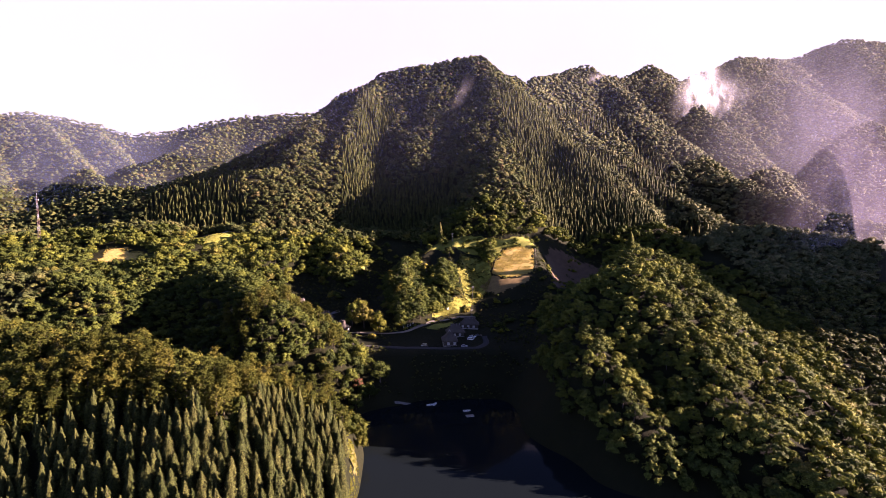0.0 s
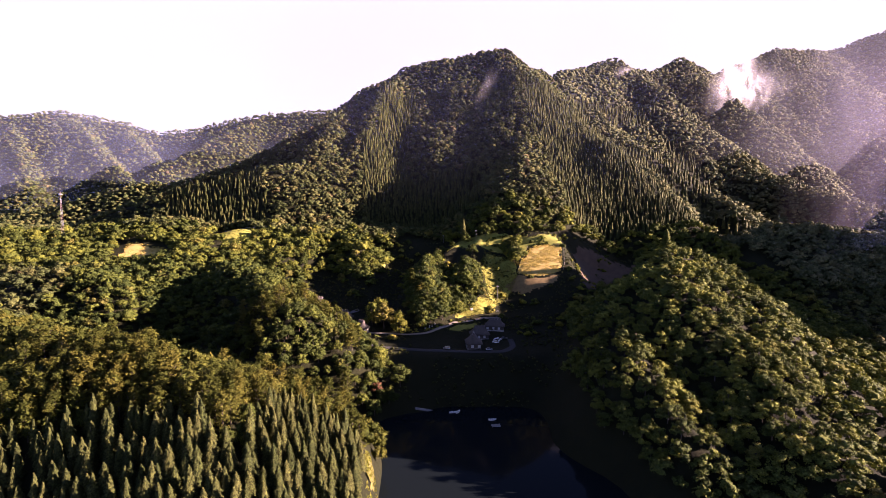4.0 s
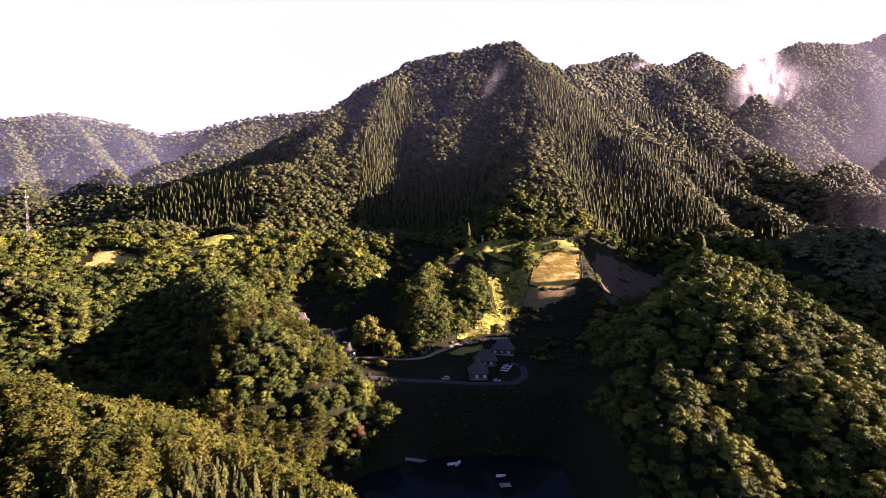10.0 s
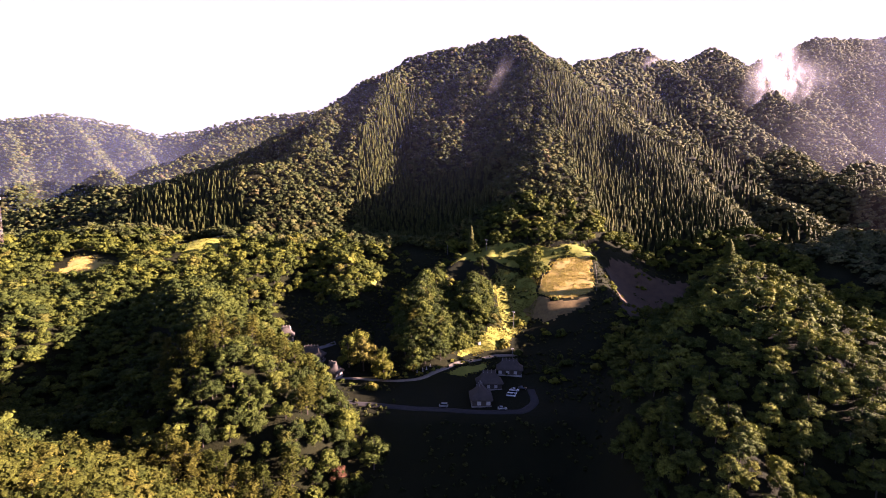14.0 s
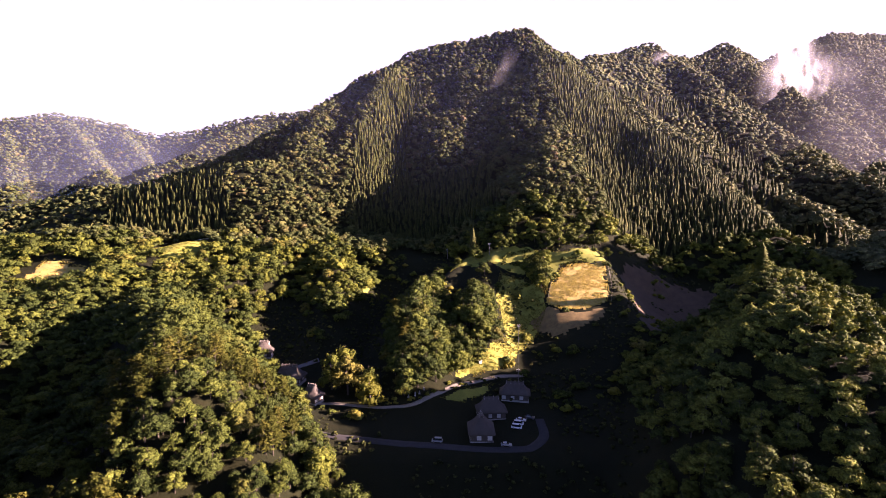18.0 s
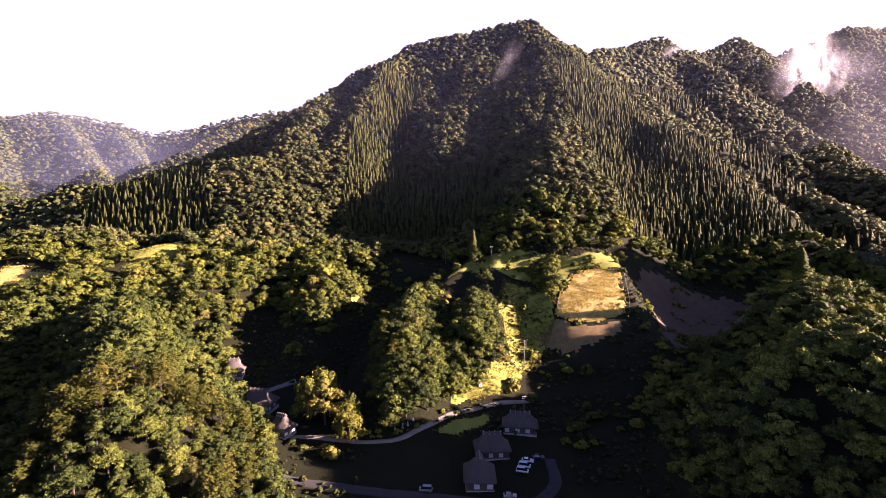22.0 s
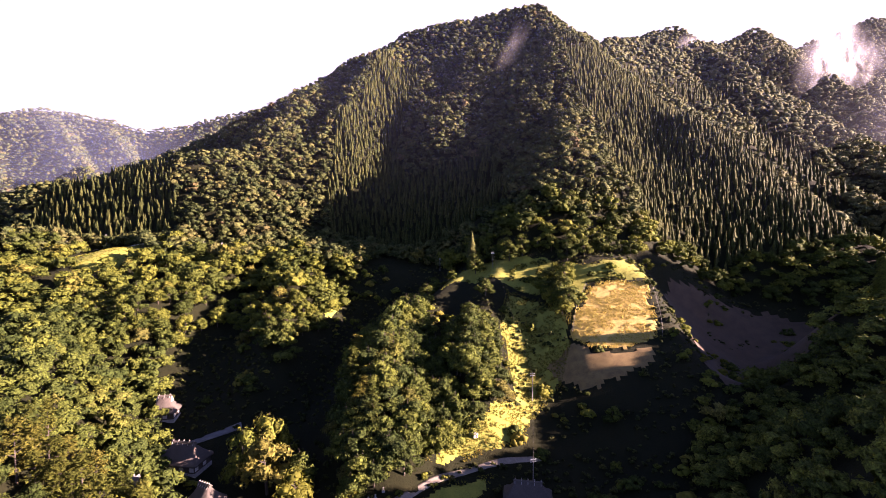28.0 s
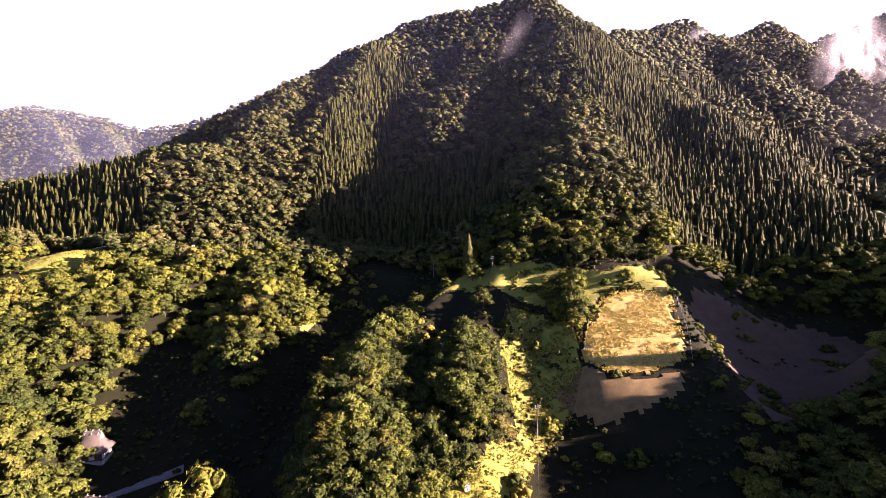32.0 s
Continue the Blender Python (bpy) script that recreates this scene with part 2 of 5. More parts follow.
# ---------------------------------------------------------------- the lie of the land
def value_noise(x, y, seed=0):
    """Smooth noise of unit cells, -1 to 1."""
    xi, yi = np.floor(x), np.floor(y)
    fx, fy = x - xi, y - yi
    fx, fy = fx * fx * (3 - 2 * fx), fy * fy * (3 - 2 * fy)

    def h(a, b):
        v = np.sin(a * 127.1 + b * 311.7 + seed * 74.7) * 43758.5453
        return (v - np.floor(v)) * 2 - 1
    return (h(xi, yi) * (1 - fx) + h(xi + 1, yi) * fx) * (1 - fy) + (h(xi, yi + 1) * (1 - fx) + h(xi + 1, yi + 1) * fx) * fy


def smooth(a, b, v):
    t = np.clip((v - a) / (b - a), 0, 1)
    return t * t * (3 - 2 * t)


# crest lines of the hills: nodes x, y, z, then the fall of the flanks and the roundness of the crest
RIDGES = [
    # the main mountain: crest, western shoulder, western and central spurs, eastern edge
    ([(118, 772, 387), (57, 780, 382), (-57, 775, 352), (-115, 735, 309), (-138, 700, 270)], 1.0, 8),
    ([(-138, 700, 270), (-164, 640, 236), (-197, 620, 218), (-251, 620, 190), (-305, 600, 162), (-370, 600, 147), (-430, 600, 138), (-560, 600, 105), (-685, 605, 90)], 0.95, 10),
    ([(-168, 528, 160), (-199, 500, 160), (-290, 495, 136), (-374, 500, 116), (-430, 500, 92)], 1.7, 7),
    ([(-125, 705, 276), (-140, 640, 240), (-158, 570, 196), (-172, 520, 158), (-182, 450, 98)], 1.05, 12),
    ([(119, 770, 381), (138, 700, 328), (134, 640, 268), (118, 560, 206), (98, 495, 171), (78, 452, 132), (66, 422, 98)], 0.95, 9),
    ([(119, 770, 381), (160, 730, 322), (196, 680, 266), (210, 610, 224), (222, 565, 201), (243, 530, 166), (264, 480, 124), (280, 438, 95), (298, 405, 62)], 1.05, 14),
    ([(-57, 775, 350), (-80, 700, 300), (-92, 645, 260), (-98, 595, 216)], 1.2, 9),
    # the crests east of it and their spurs
    ([(119, 770, 386), (173, 790, 362), (216, 815, 353), (311, 950, 412), (392, 1000, 441), (503, 1050, 430), (613, 1108, 480), (720, 1150, 455), (800, 1190, 490), (944, 1230, 545), (1158, 1300, 568), (1320, 1300, 630), (1466, 1300, 622), (1800, 1320, 600)], 1.2, 12),
    ([(216, 815, 350), (263, 770, 289), (305, 700, 223), (356, 640, 174), (389, 560, 123), (384, 520, 104), (372, 470, 78)], 0.95, 8),
    ([(326, 930, 396), (326, 880, 352), (355, 800, 274), (400, 730, 206)], 1.0, 8),
    ([(407, 1000, 442), (458, 930, 368), (493, 860, 300), (514, 800, 250), (525, 700, 171), (555, 650, 151), (574, 590, 124), (642, 520, 86)], 0.95, 8),
    ([(613, 1108, 479), (650, 1040, 400), (672, 960, 330)], 1.0, 8),
    ([(770, 1150, 458), (828, 1080, 362), (861, 1020, 282), (898, 960, 227), (900, 890, 150)], 0.95, 8),
    ([(944, 1230, 545), (1036, 1150, 458), (1092, 1060, 338), (1075, 1000, 245), (1080, 930, 170)], 0.8, 10),
    ([(1320, 1300, 628), (1310, 1200, 497), (1330, 1090, 360), (1340, 980, 230)], 0.9, 10),
    # the low wooded ridge in the eastern side valley
    ([(330, 402, 80), (352, 411, 88), (403, 421, 87), (461, 431, 81), (583, 450, 70)], 0.62, 10),
    # the western range
    ([(-1700, 1372, 430), (-1400, 1372, 385), (-1245, 1372, 379), (-1149, 1372, 397), (-1085, 1372, 394), (-928, 1372, 363), (-811, 1372, 334), (-724, 1372, 346), (-613, 1372, 368), (-487, 1372, 393), (-250, 1372, 405)], 1.1, 10),
    ([(-1245, 1368, 374), (-1080, 1200, 266), (-900, 1000, 150)], 0.95, 7),
    ([(-1085, 1368, 388), (-960, 1270, 318), (-870, 1190, 262), (-661, 1000, 150)], 0.95, 7),
    ([(-928, 1368, 358), (-700, 1150, 230), (-560, 1000, 150)], 0.95, 7),
    ([(-660, 1368, 352), (-590, 1200, 250), (-480, 1000, 150)], 0.95, 7),
    ([(-487, 1372, 392), (-560, 1250, 322), (-650, 1120, 226), (-690, 1000, 150)], 1.0, 7),
    ([(-1400, 1368, 380), (-1260, 1200, 270), (-1100, 980, 150)], 0.95, 7),
    # the wooded knoll beside the lake
    ([(190, 317, 81), (174, 268, 60), (150, 228, 68), (138, 190, 62), (142, 150, 44), (138, 120, 30), (145, 70, 16), (165, 0, 8)], 0.85, 22),
    ([(150, 228, 66), (110, 218, 57), (94, 190, 46), (88, 142, 40), (94, 105, 24)], 1.25, 10),
    ([(150, 228, 66), (178, 212, 63), (172, 165, 46), (182, 118, 24)], 0.9, 14),
    # an unseen hill, added and shaped to keep the floor of the eastern side valley in shade
    ([(728, 222, 200), (728, 296, 212), (728, 309, 240), (728, 320, 250), (728, 334, 258), (728, 344, 268), (728, 354, 268)], 3.0, 10),
    # the knoll behind the western inlet
    ([(-185, 345, 60), (-160, 300, 62), (-142, 280, 60), (-114, 240, 56), (-90, 208, 49), (-64, 196, 33), (-40, 188, 15), (-22, 180, 3)], 1.0, 12),
    # the hill above the western shore, and the wooded back of the inlet
    ([(-340, 170, 72), (-190, 130, 55), (-120, 107, 49), (-86, 90, 42), (-62, 92, 22), (-46, 98, 4)], 0.74, 12),
    ([(-216, 150, 48), (-228, 172, 44)], 0.8, 8),
    ([(-320, 300, 60), (-277, 304, 60), (-232, 268, 47), (-222, 254, 38)], 0.9, 8),
    # spurs that run down from the terrace to the hamlet
    ([(24, 408, 80), (2, 365, 67), (-12, 330, 60), (-14, 305, 56), (-9, 278, 47), (-8, 262, 33)], 1.05, 6),
    ([(40, 396, 80), (28, 350, 66), (19, 320, 59), (20, 302, 53), (26, 286, 36)], 1.05, 5),
    ([(126, 412, 91), (100, 388, 86), (99, 352, 67), (92, 333, 53), (80, 312, 37)], 0.75, 24),
    ([(66, 412, 88), (106, 388, 85)], 0.5, 12),
    ([(-92, 430, 82), (-78, 382, 73), (-70, 345, 58), (-66, 312, 44)], 0.95, 7),
    ([(-135, 430, 82), (-128, 388, 73), (-146, 357, 68), (-152, 335, 52)], 0.9, 8),
    ([(-205, 440, 92), (-212, 422, 90), (-222, 380, 76), (-232, 350, 66)], 0.6, 12),
    ([(-345, 440, 90), (-300, 438, 96), (-268, 444, 92)], 0.8, 10),
]


def land(x, y):
    """Height of the bare ground."""
    x, y = np.asarray(x, float), np.asarray(y, float)
    mid = np.interp(y, [-400, 60, 168, 177, 207, 240, 285, 340, 385, 420, 445, 600, 900], [-9, -9, -7, -0.5, 22.5, 24.5, 29, 36, 48, 74, 84, 92, 110])
    west = np.interp(y, [-400, 0, 150, 250, 330, 425, 600, 900], [2, 4, 10, 30, 54, 82, 88, 100])
    east = np.interp(y, [-400, 0, 150, 300, 420, 600, 900], [-4, -2, 4, 26, 46, 66, 95])
    base = mid + (west - mid) * smooth(-60, -190, x) + (east - mid) * smooth(70, 190, x)
    wob = value_noise(x / 60, y / 60, 3) * 9 + value_noise(x / 23, y / 23, 5) * 3
    hs = [base]
    for nodes, fall, rnd in RIDGES:
        best = np.full(x.shape, -1e4)
        for (ax, ay, az), (bx, by, bz) in zip(nodes, nodes[1:]):
            dx, dy = bx - ax, by - ay
            t = np.clip(((x - ax) * dx + (y - ay) * dy) / (dx * dx + dy * dy), 0, 1)
            d = np.hypot(x - ax - t * dx, y - ay - t * dy)
            d = d + wob * smooth(0, 60, d)
            best = np.maximum(best, az + (bz - az) * t - fall * (np.sqrt(np.maximum(d, 0) ** 2 + rnd * rnd) - rnd))
        hs.append(best)
    hs = np.stack(hs)
    k = 5.0
    top = hs.max(0)
    h = top + k * np.log(np.exp((hs - top) / k).sum(0)) - 1.5
    # the hollow at the head of the inlet
    h = h - 12 * np.exp(-((x + 188) ** 2 / 40 ** 2 + (y - 238) ** 2 / 34 ** 2)) * smooth(70, 40, h)
    # the lake shore under the cedar hill
    h = h - 16 * smooth(-35, -26, x) * smooth(172, 150, y) * smooth(40, 20, x)
    # the bowl east of the dry field
    h = h - 20 * np.exp(-((x - 172) ** 2 / 38 ** 2 + (y - 368) ** 2 / 42 ** 2))
    h = h - 11 * smooth(109, 138, x) * smooth(190, 150, x) * smooth(298, 320, y) * smooth(408, 388, y)
    rough = smooth(250, 700, y) * 5
    h = h + value_noise(x / 41, y / 41, 7) * rough + value_noise(x / 15, y / 15, 9) * (0.5 + rough * 0.2)
    # the even slope of the dry field
    even = smooth(60, 74, x) * smooth(119, 111, x) * smooth(308, 324, y) * smooth(380, 366, y)
    return h + (64.7 + 0.094 * (x - 94) + 0.490 * (y - 342) + value_noise(x / 9, y / 9, 12) * 0.3 - h) * even * 0.9


def steps(edges):
    out = []
    for a, b, s in edges:
        out += list(np.linspace(a, b, max(1, round((b - a) / s)), endpoint=False))
    return np.array(out + [edges[-1][1]])


def build_ground():
    gx = steps([(-2600, -1500, 60), (-1500, -420, 24), (-420, -220, 8), (-220, 260, 4.5), (260, 500, 8), (500, 1500, 20), (1500, 2600, 80)])
    gy = steps([(-700, -150, 40), (-150, 20, 10), (20, 440, 4.5), (440, 800, 9), (800, 1450, 18), (1450, 2600, 60)])
    X, Y = np.meshgrid(gx, gy)
    Z = land(X, Y)
    co = np.stack([X, Y, Z], -1).reshape(-1, 3)
    nx, ny = len(gx), len(gy)
    i = (np.arange(ny - 1)[:, None] * nx + np.arange(nx - 1)[None]).reshape(-1)
    quads = np.stack([i, i + 1, i + nx + 1, i + nx], -1)
    me = bpy.data.meshes.new("ground")
    fill(me, co, quads)
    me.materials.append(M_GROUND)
    me.polygons.foreach_set("use_smooth", np.ones(len(quads), bool))
    ob = new("ground", me)
    return tagged(ob, "wooded valley floor and hillsides of grass and leaf litter", "ground", kind="structure")


def fill(me, co, faces):
    """Fills a mesh from arrays: corner places and faces of one size."""
    faces = np.asarray(faces)
    me.vertices.add(len(co))
    me.vertices.foreach_set("co", np.asarray(co, np.float32).ravel())
    me.loops.add(faces.size)
    me.loops.foreach_set("vertex_index", faces.ravel().astype(np.int32))
    me.polygons.add(len(faces))
    me.polygons.foreach_set("loop_start", np.arange(0, faces.size, faces.shape[1], dtype=np.int32))
    me.update(calc_edges=True)


build_ground()
lake_me = bpy.data.meshes.new("water")
fill(lake_me, [(-160, -600, 0.3), (170, -600, 0.3), (170, 200, 0.3), (-160, 200, 0.3)], [(0, 1, 2, 3)])
lake_me.materials.append(M_WATER)
tagged(new("water", lake_me), "dark still lake water reflecting the hills", "lake", kind="structure")

# ---------------------------------------------------------------- trees
def rand_dirs(rng, n):
    v = rng.normal(size=(n, 3))
    return v / np.linalg.norm(v, axis=1, keepdims=True)


def sprays(rng, centers, out, size, tilt):
    """One leafy quad at each place, facing out, tilted at random, a little folded."""
    n = len(centers)
    nrm = out + rand_dirs(rng, n) * tilt
    nrm /= np.linalg.norm(nrm, axis=1, keepdims=True)
    u = np.cross(nrm, rand_dirs(rng, n))
    u /= np.linalg.norm(u, axis=1, keepdims=True) + 1e-9
    v = np.cross(nrm, u)
    s = size * rng.uniform(0.6, 1.25, n)[:, None]
    a = rng.uniform(0.55, 1.0, n)[:, None]
    co = np.stack([centers - u * s - v * s * a * 0.5, centers + u * s * rng.uniform(0.3, 1.0, n)[:, None] - v * s * a * 0.5 - nrm * s * 0.3, centers + v * s * a - nrm * s * 0.2], 1)
    return co.reshape(-1, 3), np.arange(3 * n).reshape(n, 3)


def ico(level):
    """A ball of triangles: corners and faces."""
    bm = bmesh.new()
    bmesh.ops.create_icosphere(bm, subdivisions=level, radius=1.0)
    bm.verts.index_update()
    v = np.array([q.co[:] for q in bm.verts])
    f = np.array([[q.index for q in t.verts] for t in bm.faces])
    bm.free()
    return v, f


BALLS = {1: ico(1), 2: ico(2)}


def broad_crown(seed, r, h0, h1, puffs, level, leaves, leaf):
    """Rounded, uneven crown: knobbly clumps on the ends of the boughs with dark gaps between them, and loose sprays of leaves."""
    rng = np.random.default_rng(seed)
    bv, bf = BALLS[level]
    d = rand_dirs(rng, puffs * 4)
    keep = [0]
    for _ in range(puffs - 1):
        near = (d @ d[keep].T).max(1)
        keep.append(int(np.argmin(near + rng.uniform(0, 0.25, len(near)))))
    d = d[keep]
    d[:, 2] = np.abs(d[:, 2]) * 1.25 - 0.35
    rad = rng.uniform(0.45, 0.85, puffs)
    mid, half = (h0 + h1) / 2, (h1 - h0) / 2
    core = np.array([0, 0, mid - half * 0.35])
    c = np.stack([d[:, 0] * r * rad, d[:, 1] * r * rad, core[2] + d[:, 2] * half * 1.15 * rad], -1)
    pr = r * rng.uniform(0.9, 1.5, puffs) * 1.45 / math.sqrt(puffs + 2)
    co, fc, base = [], [], 0
    for k in range(puffs):
        v = bv * (1 + rng.uniform(-0.42, 0.3, len(bv)))[:, None] * pr[k] * (0.82 if leaves > 20 else 1.0) * np.array([1, 1, rng.uniform(0.5, 0.75)]) + c[k]
        out = (c[k] - core) / (np.linalg.norm(c[k] - core) + 1e-6) + np.array([0, 0, 0.35])
        ok = (bv[bf].mean(1) @ out) > -0.3
        co.append(v), fc.append(bf[ok] + base)
        base += len(v)
    if leaves:
        k = rng.integers(0, puffs, leaves)
        o = rand_dirs(rng, leaves) + (c[k] - core) / (np.linalg.norm(c[k] - core, axis=1, keepdims=True) + 1e-6) * 0.7
        o /= np.linalg.norm(o, axis=1, keepdims=True)
        pts = c[k] + o * pr[k, None] * np.array([1, 1, 0.65]) * rng.uniform(0.85, 1.2, leaves)[:, None]
        q, f = sprays(rng, pts, o + np.array([0, 0, 0.2]), leaf, 0.75)
        co.append(q), fc.append(f + base)
    return np.concatenate(co), np.concatenate(fc)


def cedar_crown(seed, r, h0, h1, tiers, per, leaves=0):
    """Narrow spire of drooping boughs: ragged skirts, tier over tier."""
    rng = np.random.default_rng(seed)
    co, fc = [], []
    dz = (h1 - h0) / tiers
    for i in range(tiers):
        f = i / tiers
        rr = r * (1 - f) ** 0.58 * (0.6 + 0.4 * min(1, f * 5 + 0.3))
        a0 = rng.uniform(0, 6.28)
        b = len(co)
        for j in range(per):
            a = a0 + 6.283 * j / per
            q = rr * (rng.uniform(0.95, 1.25) if j % 2 else rng.uniform(0.6, 0.85))
            co.append((q * math.cos(a), q * math.sin(a), h0 + dz * i - dz * rng.uniform(0.0, 0.6)))
        for j in range(per):
            a = a0 + 6.283 * j / per
            co.append((rr * 0.3 * math.cos(a), rr * 0.3 * math.sin(a), h0 + dz * (i + 1.5)))
        fc += [(b + j, b + (j + 1) % per, b + per + (j + 1) % per, b + per + j) for j in range(per)]
    co, fc = np.array(co), np.array(fc)
    if leaves:
        f = rng.uniform(0, 1, leaves) ** 1.4
        a = rng.uniform(0, 6.283, leaves)
        q = r * (1 - f) ** 0.55 * rng.uniform(0.75, 1.1, leaves)
        o = np.stack([np.cos(a), np.sin(a), np.full(leaves, 0.25)], -1)
        q = np.stack([q * o[:, 0], q * o[:, 1], h0 + (h1 - h0) * f], -1)
        u = np.cross(o, (0, 0, 1)) * rng.uniform(0.25, 0.45, (leaves, 1))
        w = np.stack([o[:, 0], o[:, 1], rng.uniform(-1.6, -0.4, leaves)], -1) * rng.uniform(0.25, 0.5, (leaves, 1))
        t = np.arange(4 * leaves).reshape(-1, 4) + len(co)
        co = np.concatenate([co, np.stack([q - w * 0.6, q - u, q + w, q + u], 1).reshape(-1, 3)])
        fc = np.concatenate([fc, t])
    return co, fc


def pine_crown(seed, r, h0, h1, shelves, per, leaf):
    """Layered shelves of needles on long level boughs."""
    rng = np.random.default_rng(seed)
    pts, out = [], []
    for i in range(shelves):
        f = i / (shelves - 1)
        a, q = rng.uniform(0, 6.28), r * (1 - 0.75 * f) * rng.uniform(0.35, 0.85)
        c = np.array([math.cos(a) * q, math.sin(a) * q, h0 + (h1 - h0) * f])
        w = r * (0.5 - 0.2 * f)
        for j in range(per):
            p = rng.normal(size=3) * np.array([w * 0.55, w * 0.55, 0.25])
            pts.append(c + p)
            out.append((p[0] * 0.3, p[1] * 0.3, 1))
    out = np.array(out)
    return sprays(rng, np.array(pts), out / np.linalg.norm(out, axis=1, keepdims=True), leaf, 0.5)


def joined(proto, places, yaw, scale, tint):
    """Copies of one shape into one array of corners and faces."""
    co, fc = proto
    n = len(places)
    c, s = np.cos(yaw)[:, None], np.sin(yaw)[:, None]
    sx, sz = scale[:, :1], scale[:, 1:]
    out = np.empty((n, len(co), 3), np.float32)
    out[..., 0] = (co[None, :, 0] * c - co[None, :, 1] * s) * sx + places[:, :1]
    out[..., 1] = (co[None, :, 0] * s + co[None, :, 1] * c) * sx + places[:, 1:2]
    out[..., 2] = co[None, :, 2] * sz + places[:, 2:]
    faces = fc[None] + (np.arange(n) * len(co))[:, None, None]
    return out.reshape(-1, 3), faces.reshape(-1, fc.shape[1]), np.repeat(tint, len(co))


DIM_BROAD = [broad_crown(s, 3.4, 0.0, 6.5, 3, 1, 6, 0.8) for s in range(6)]
FAR_BROAD = [broad_crown(s, 4.0, 0.4, 9.0, 5, 1, 44, 0.95) for s in range(8)]
FAR_CEDAR = [cedar_crown(s, 1.9, 0.2, 7.4, 5, 6) for s in range(6)]
FINE_BROAD = [broad_crown(s + 20, 4.2, 0.8, 10, 8, 1, 125, 0.78) for s in range(8)]
FINE_CEDAR = [cedar_crown(s + 20, 2.5, 0.4, 11.0, 9, 8, 30) for s in range(4)]


def wood(name, label, kinds, places, material, seed, smin, smax):
    """A stand of trees too many to count, as one object."""
    rng = np.random.default_rng(seed)
    parts = [[], [], []]
    base = 0
    pick = rng.integers(0, len(kinds), len(places))
    for k, proto in enumerate(kinds):
        p = places[pick == k]
        if not len(p):
            continue
        s = rng.uniform(smin, smax, len(p))
        sc = np.stack([s, s * rng.uniform(0.85, 1.2, len(p))], -1)
        co, fc, ti = joined(proto, p, rng.uniform(0, 6.28, len(p)), sc, rng.uniform(0, 1, len(p)) * 0.999)
        parts[0].append(co), parts[1].append(fc + base), parts[2].append(ti)
        base += len(co)
    me = bpy.data.meshes.new(name)
    fill(me, np.concatenate(parts[0]), np.concatenate(parts[1]))
    me.attributes.new("tint", "FLOAT", "POINT").data.foreach_set("value", np.concatenate(parts[2]).astype(np.float32))
    me.materials.append(material)
    return tagged(new(name, me), label, "forest", kind="stuff")


def scatter(x0, x1, y0, y1, gap, seed):
    """Places on a shaken grid, with the ground's height and fall."""
    rng = np.random.default_rng(seed)
    X, Y = np.meshgrid(np.arange(x0, x1, gap), np.arange(y0, y1, gap))
    x = (X + rng.uniform(-0.5, 0.5, X.shape) * gap + (np.arange(X.shape[0]) % 2 * 0.5 * gap)[:, None]).ravel()
    y = (Y + rng.uniform(-0.5, 0.5, X.shape) * gap).ravel()
    z = land(x, y)
    gyy = (land(x, y + 4) - z) / 4
    gxx = (land(x + 4, y) - z) / 4
    return np.stack([x, y, z], -1), gxx, gyy


def inside(p, poly):
    """Which places lie within a closed line on the plan."""
    x, y = p[:, 0], p[:, 1]
    r = np.zeros(len(p), bool)
    for (ax, ay), (bx, by) in zip(poly, poly[1:] + poly[:1]):
        r ^= ((ay > y) != (by > y)) & (x < (bx - ax) * (y - ay) / (by - ay + 1e-9) + ax)
    return r


# open ground: the hamlet with its dark meadow, the dry field, the bowl east of it, terrace clearings, the lake
OPEN = [
    [(-33, 178), (-34, 200), (-52, 228), (-82, 270), (-112, 318), (-120, 350), (-100, 352), (-58, 312), (-52, 380), (-48, 432), (0, 432), (14, 408), (60, 404), (112, 408), (150, 412), (200, 414), (242, 402), (232, 348), (200, 331), (140, 315), (92, 272), (82, 225), (70, 178)],
    [(-310, 370), (-286, 360), (-258, 355), (-237, 369), (-272, 393), (-314, 403)],
    [(-233, 402), (-206, 385), (-191, 401), (-187, 425), (-205, 441), (-262, 452), (-262, 446), (-243, 437)],
    [(-34, 60), (-28, 60), (-22, 88), (-28, 103), (-36, 116), (-38, 110), (-33, 94)],
    [(-12, -200), (-12, 60), (-14, 100), (-24, 176), (66, 178), (66, 120), (90, 60), (110, -200)],
]


def forested(p):
    r = p[:, 2] > 1.6
    for o in OPEN:
        r &= ~inside(p, o)
    return r


# far ranges
p, gx, gy = scatter(-1500, -250, 640, 1440, 9.8, 1)
p = p[(gy > -0.4) & (p[:, 1] > 640 - 0.25 * (p[:, 0] + 640)) & (p[:, 0] > -1.12 * p[:, 1] - 130)]
wood("forest_western_range", "distant mixed forest on a sunlit mountain range", DIM_BROAD, p, M_FAR, 1, 1.2, 1.65)
p, gx, gy = scatter(225, 1480, 330, 1370, 8.0, 2)
main = (p[:, 0] < 300 - (p[:, 1] - 420) * 0.25) & (p[:, 1] < 800)
p = p[(gy > -0.5) & ~main & (p[:, 0] < p[:, 1] * 1.15 + 60)]
p = p[forested(p)]
ced = (value_noise(p[:, 0] / 70, p[:, 1] / 90, 11) > 0.0) & (p[:, 2] < 300) & (p[:, 0] < 560) & (p[:, 1] > 478)
beyond = p[:, 1] > 760
wood("forest_eastern_range", "mixed autumn forest on steep mountain spurs", FAR_BROAD, p[~ced & ~beyond], M_FAR_HAZED, 2, 1.1, 1.65)
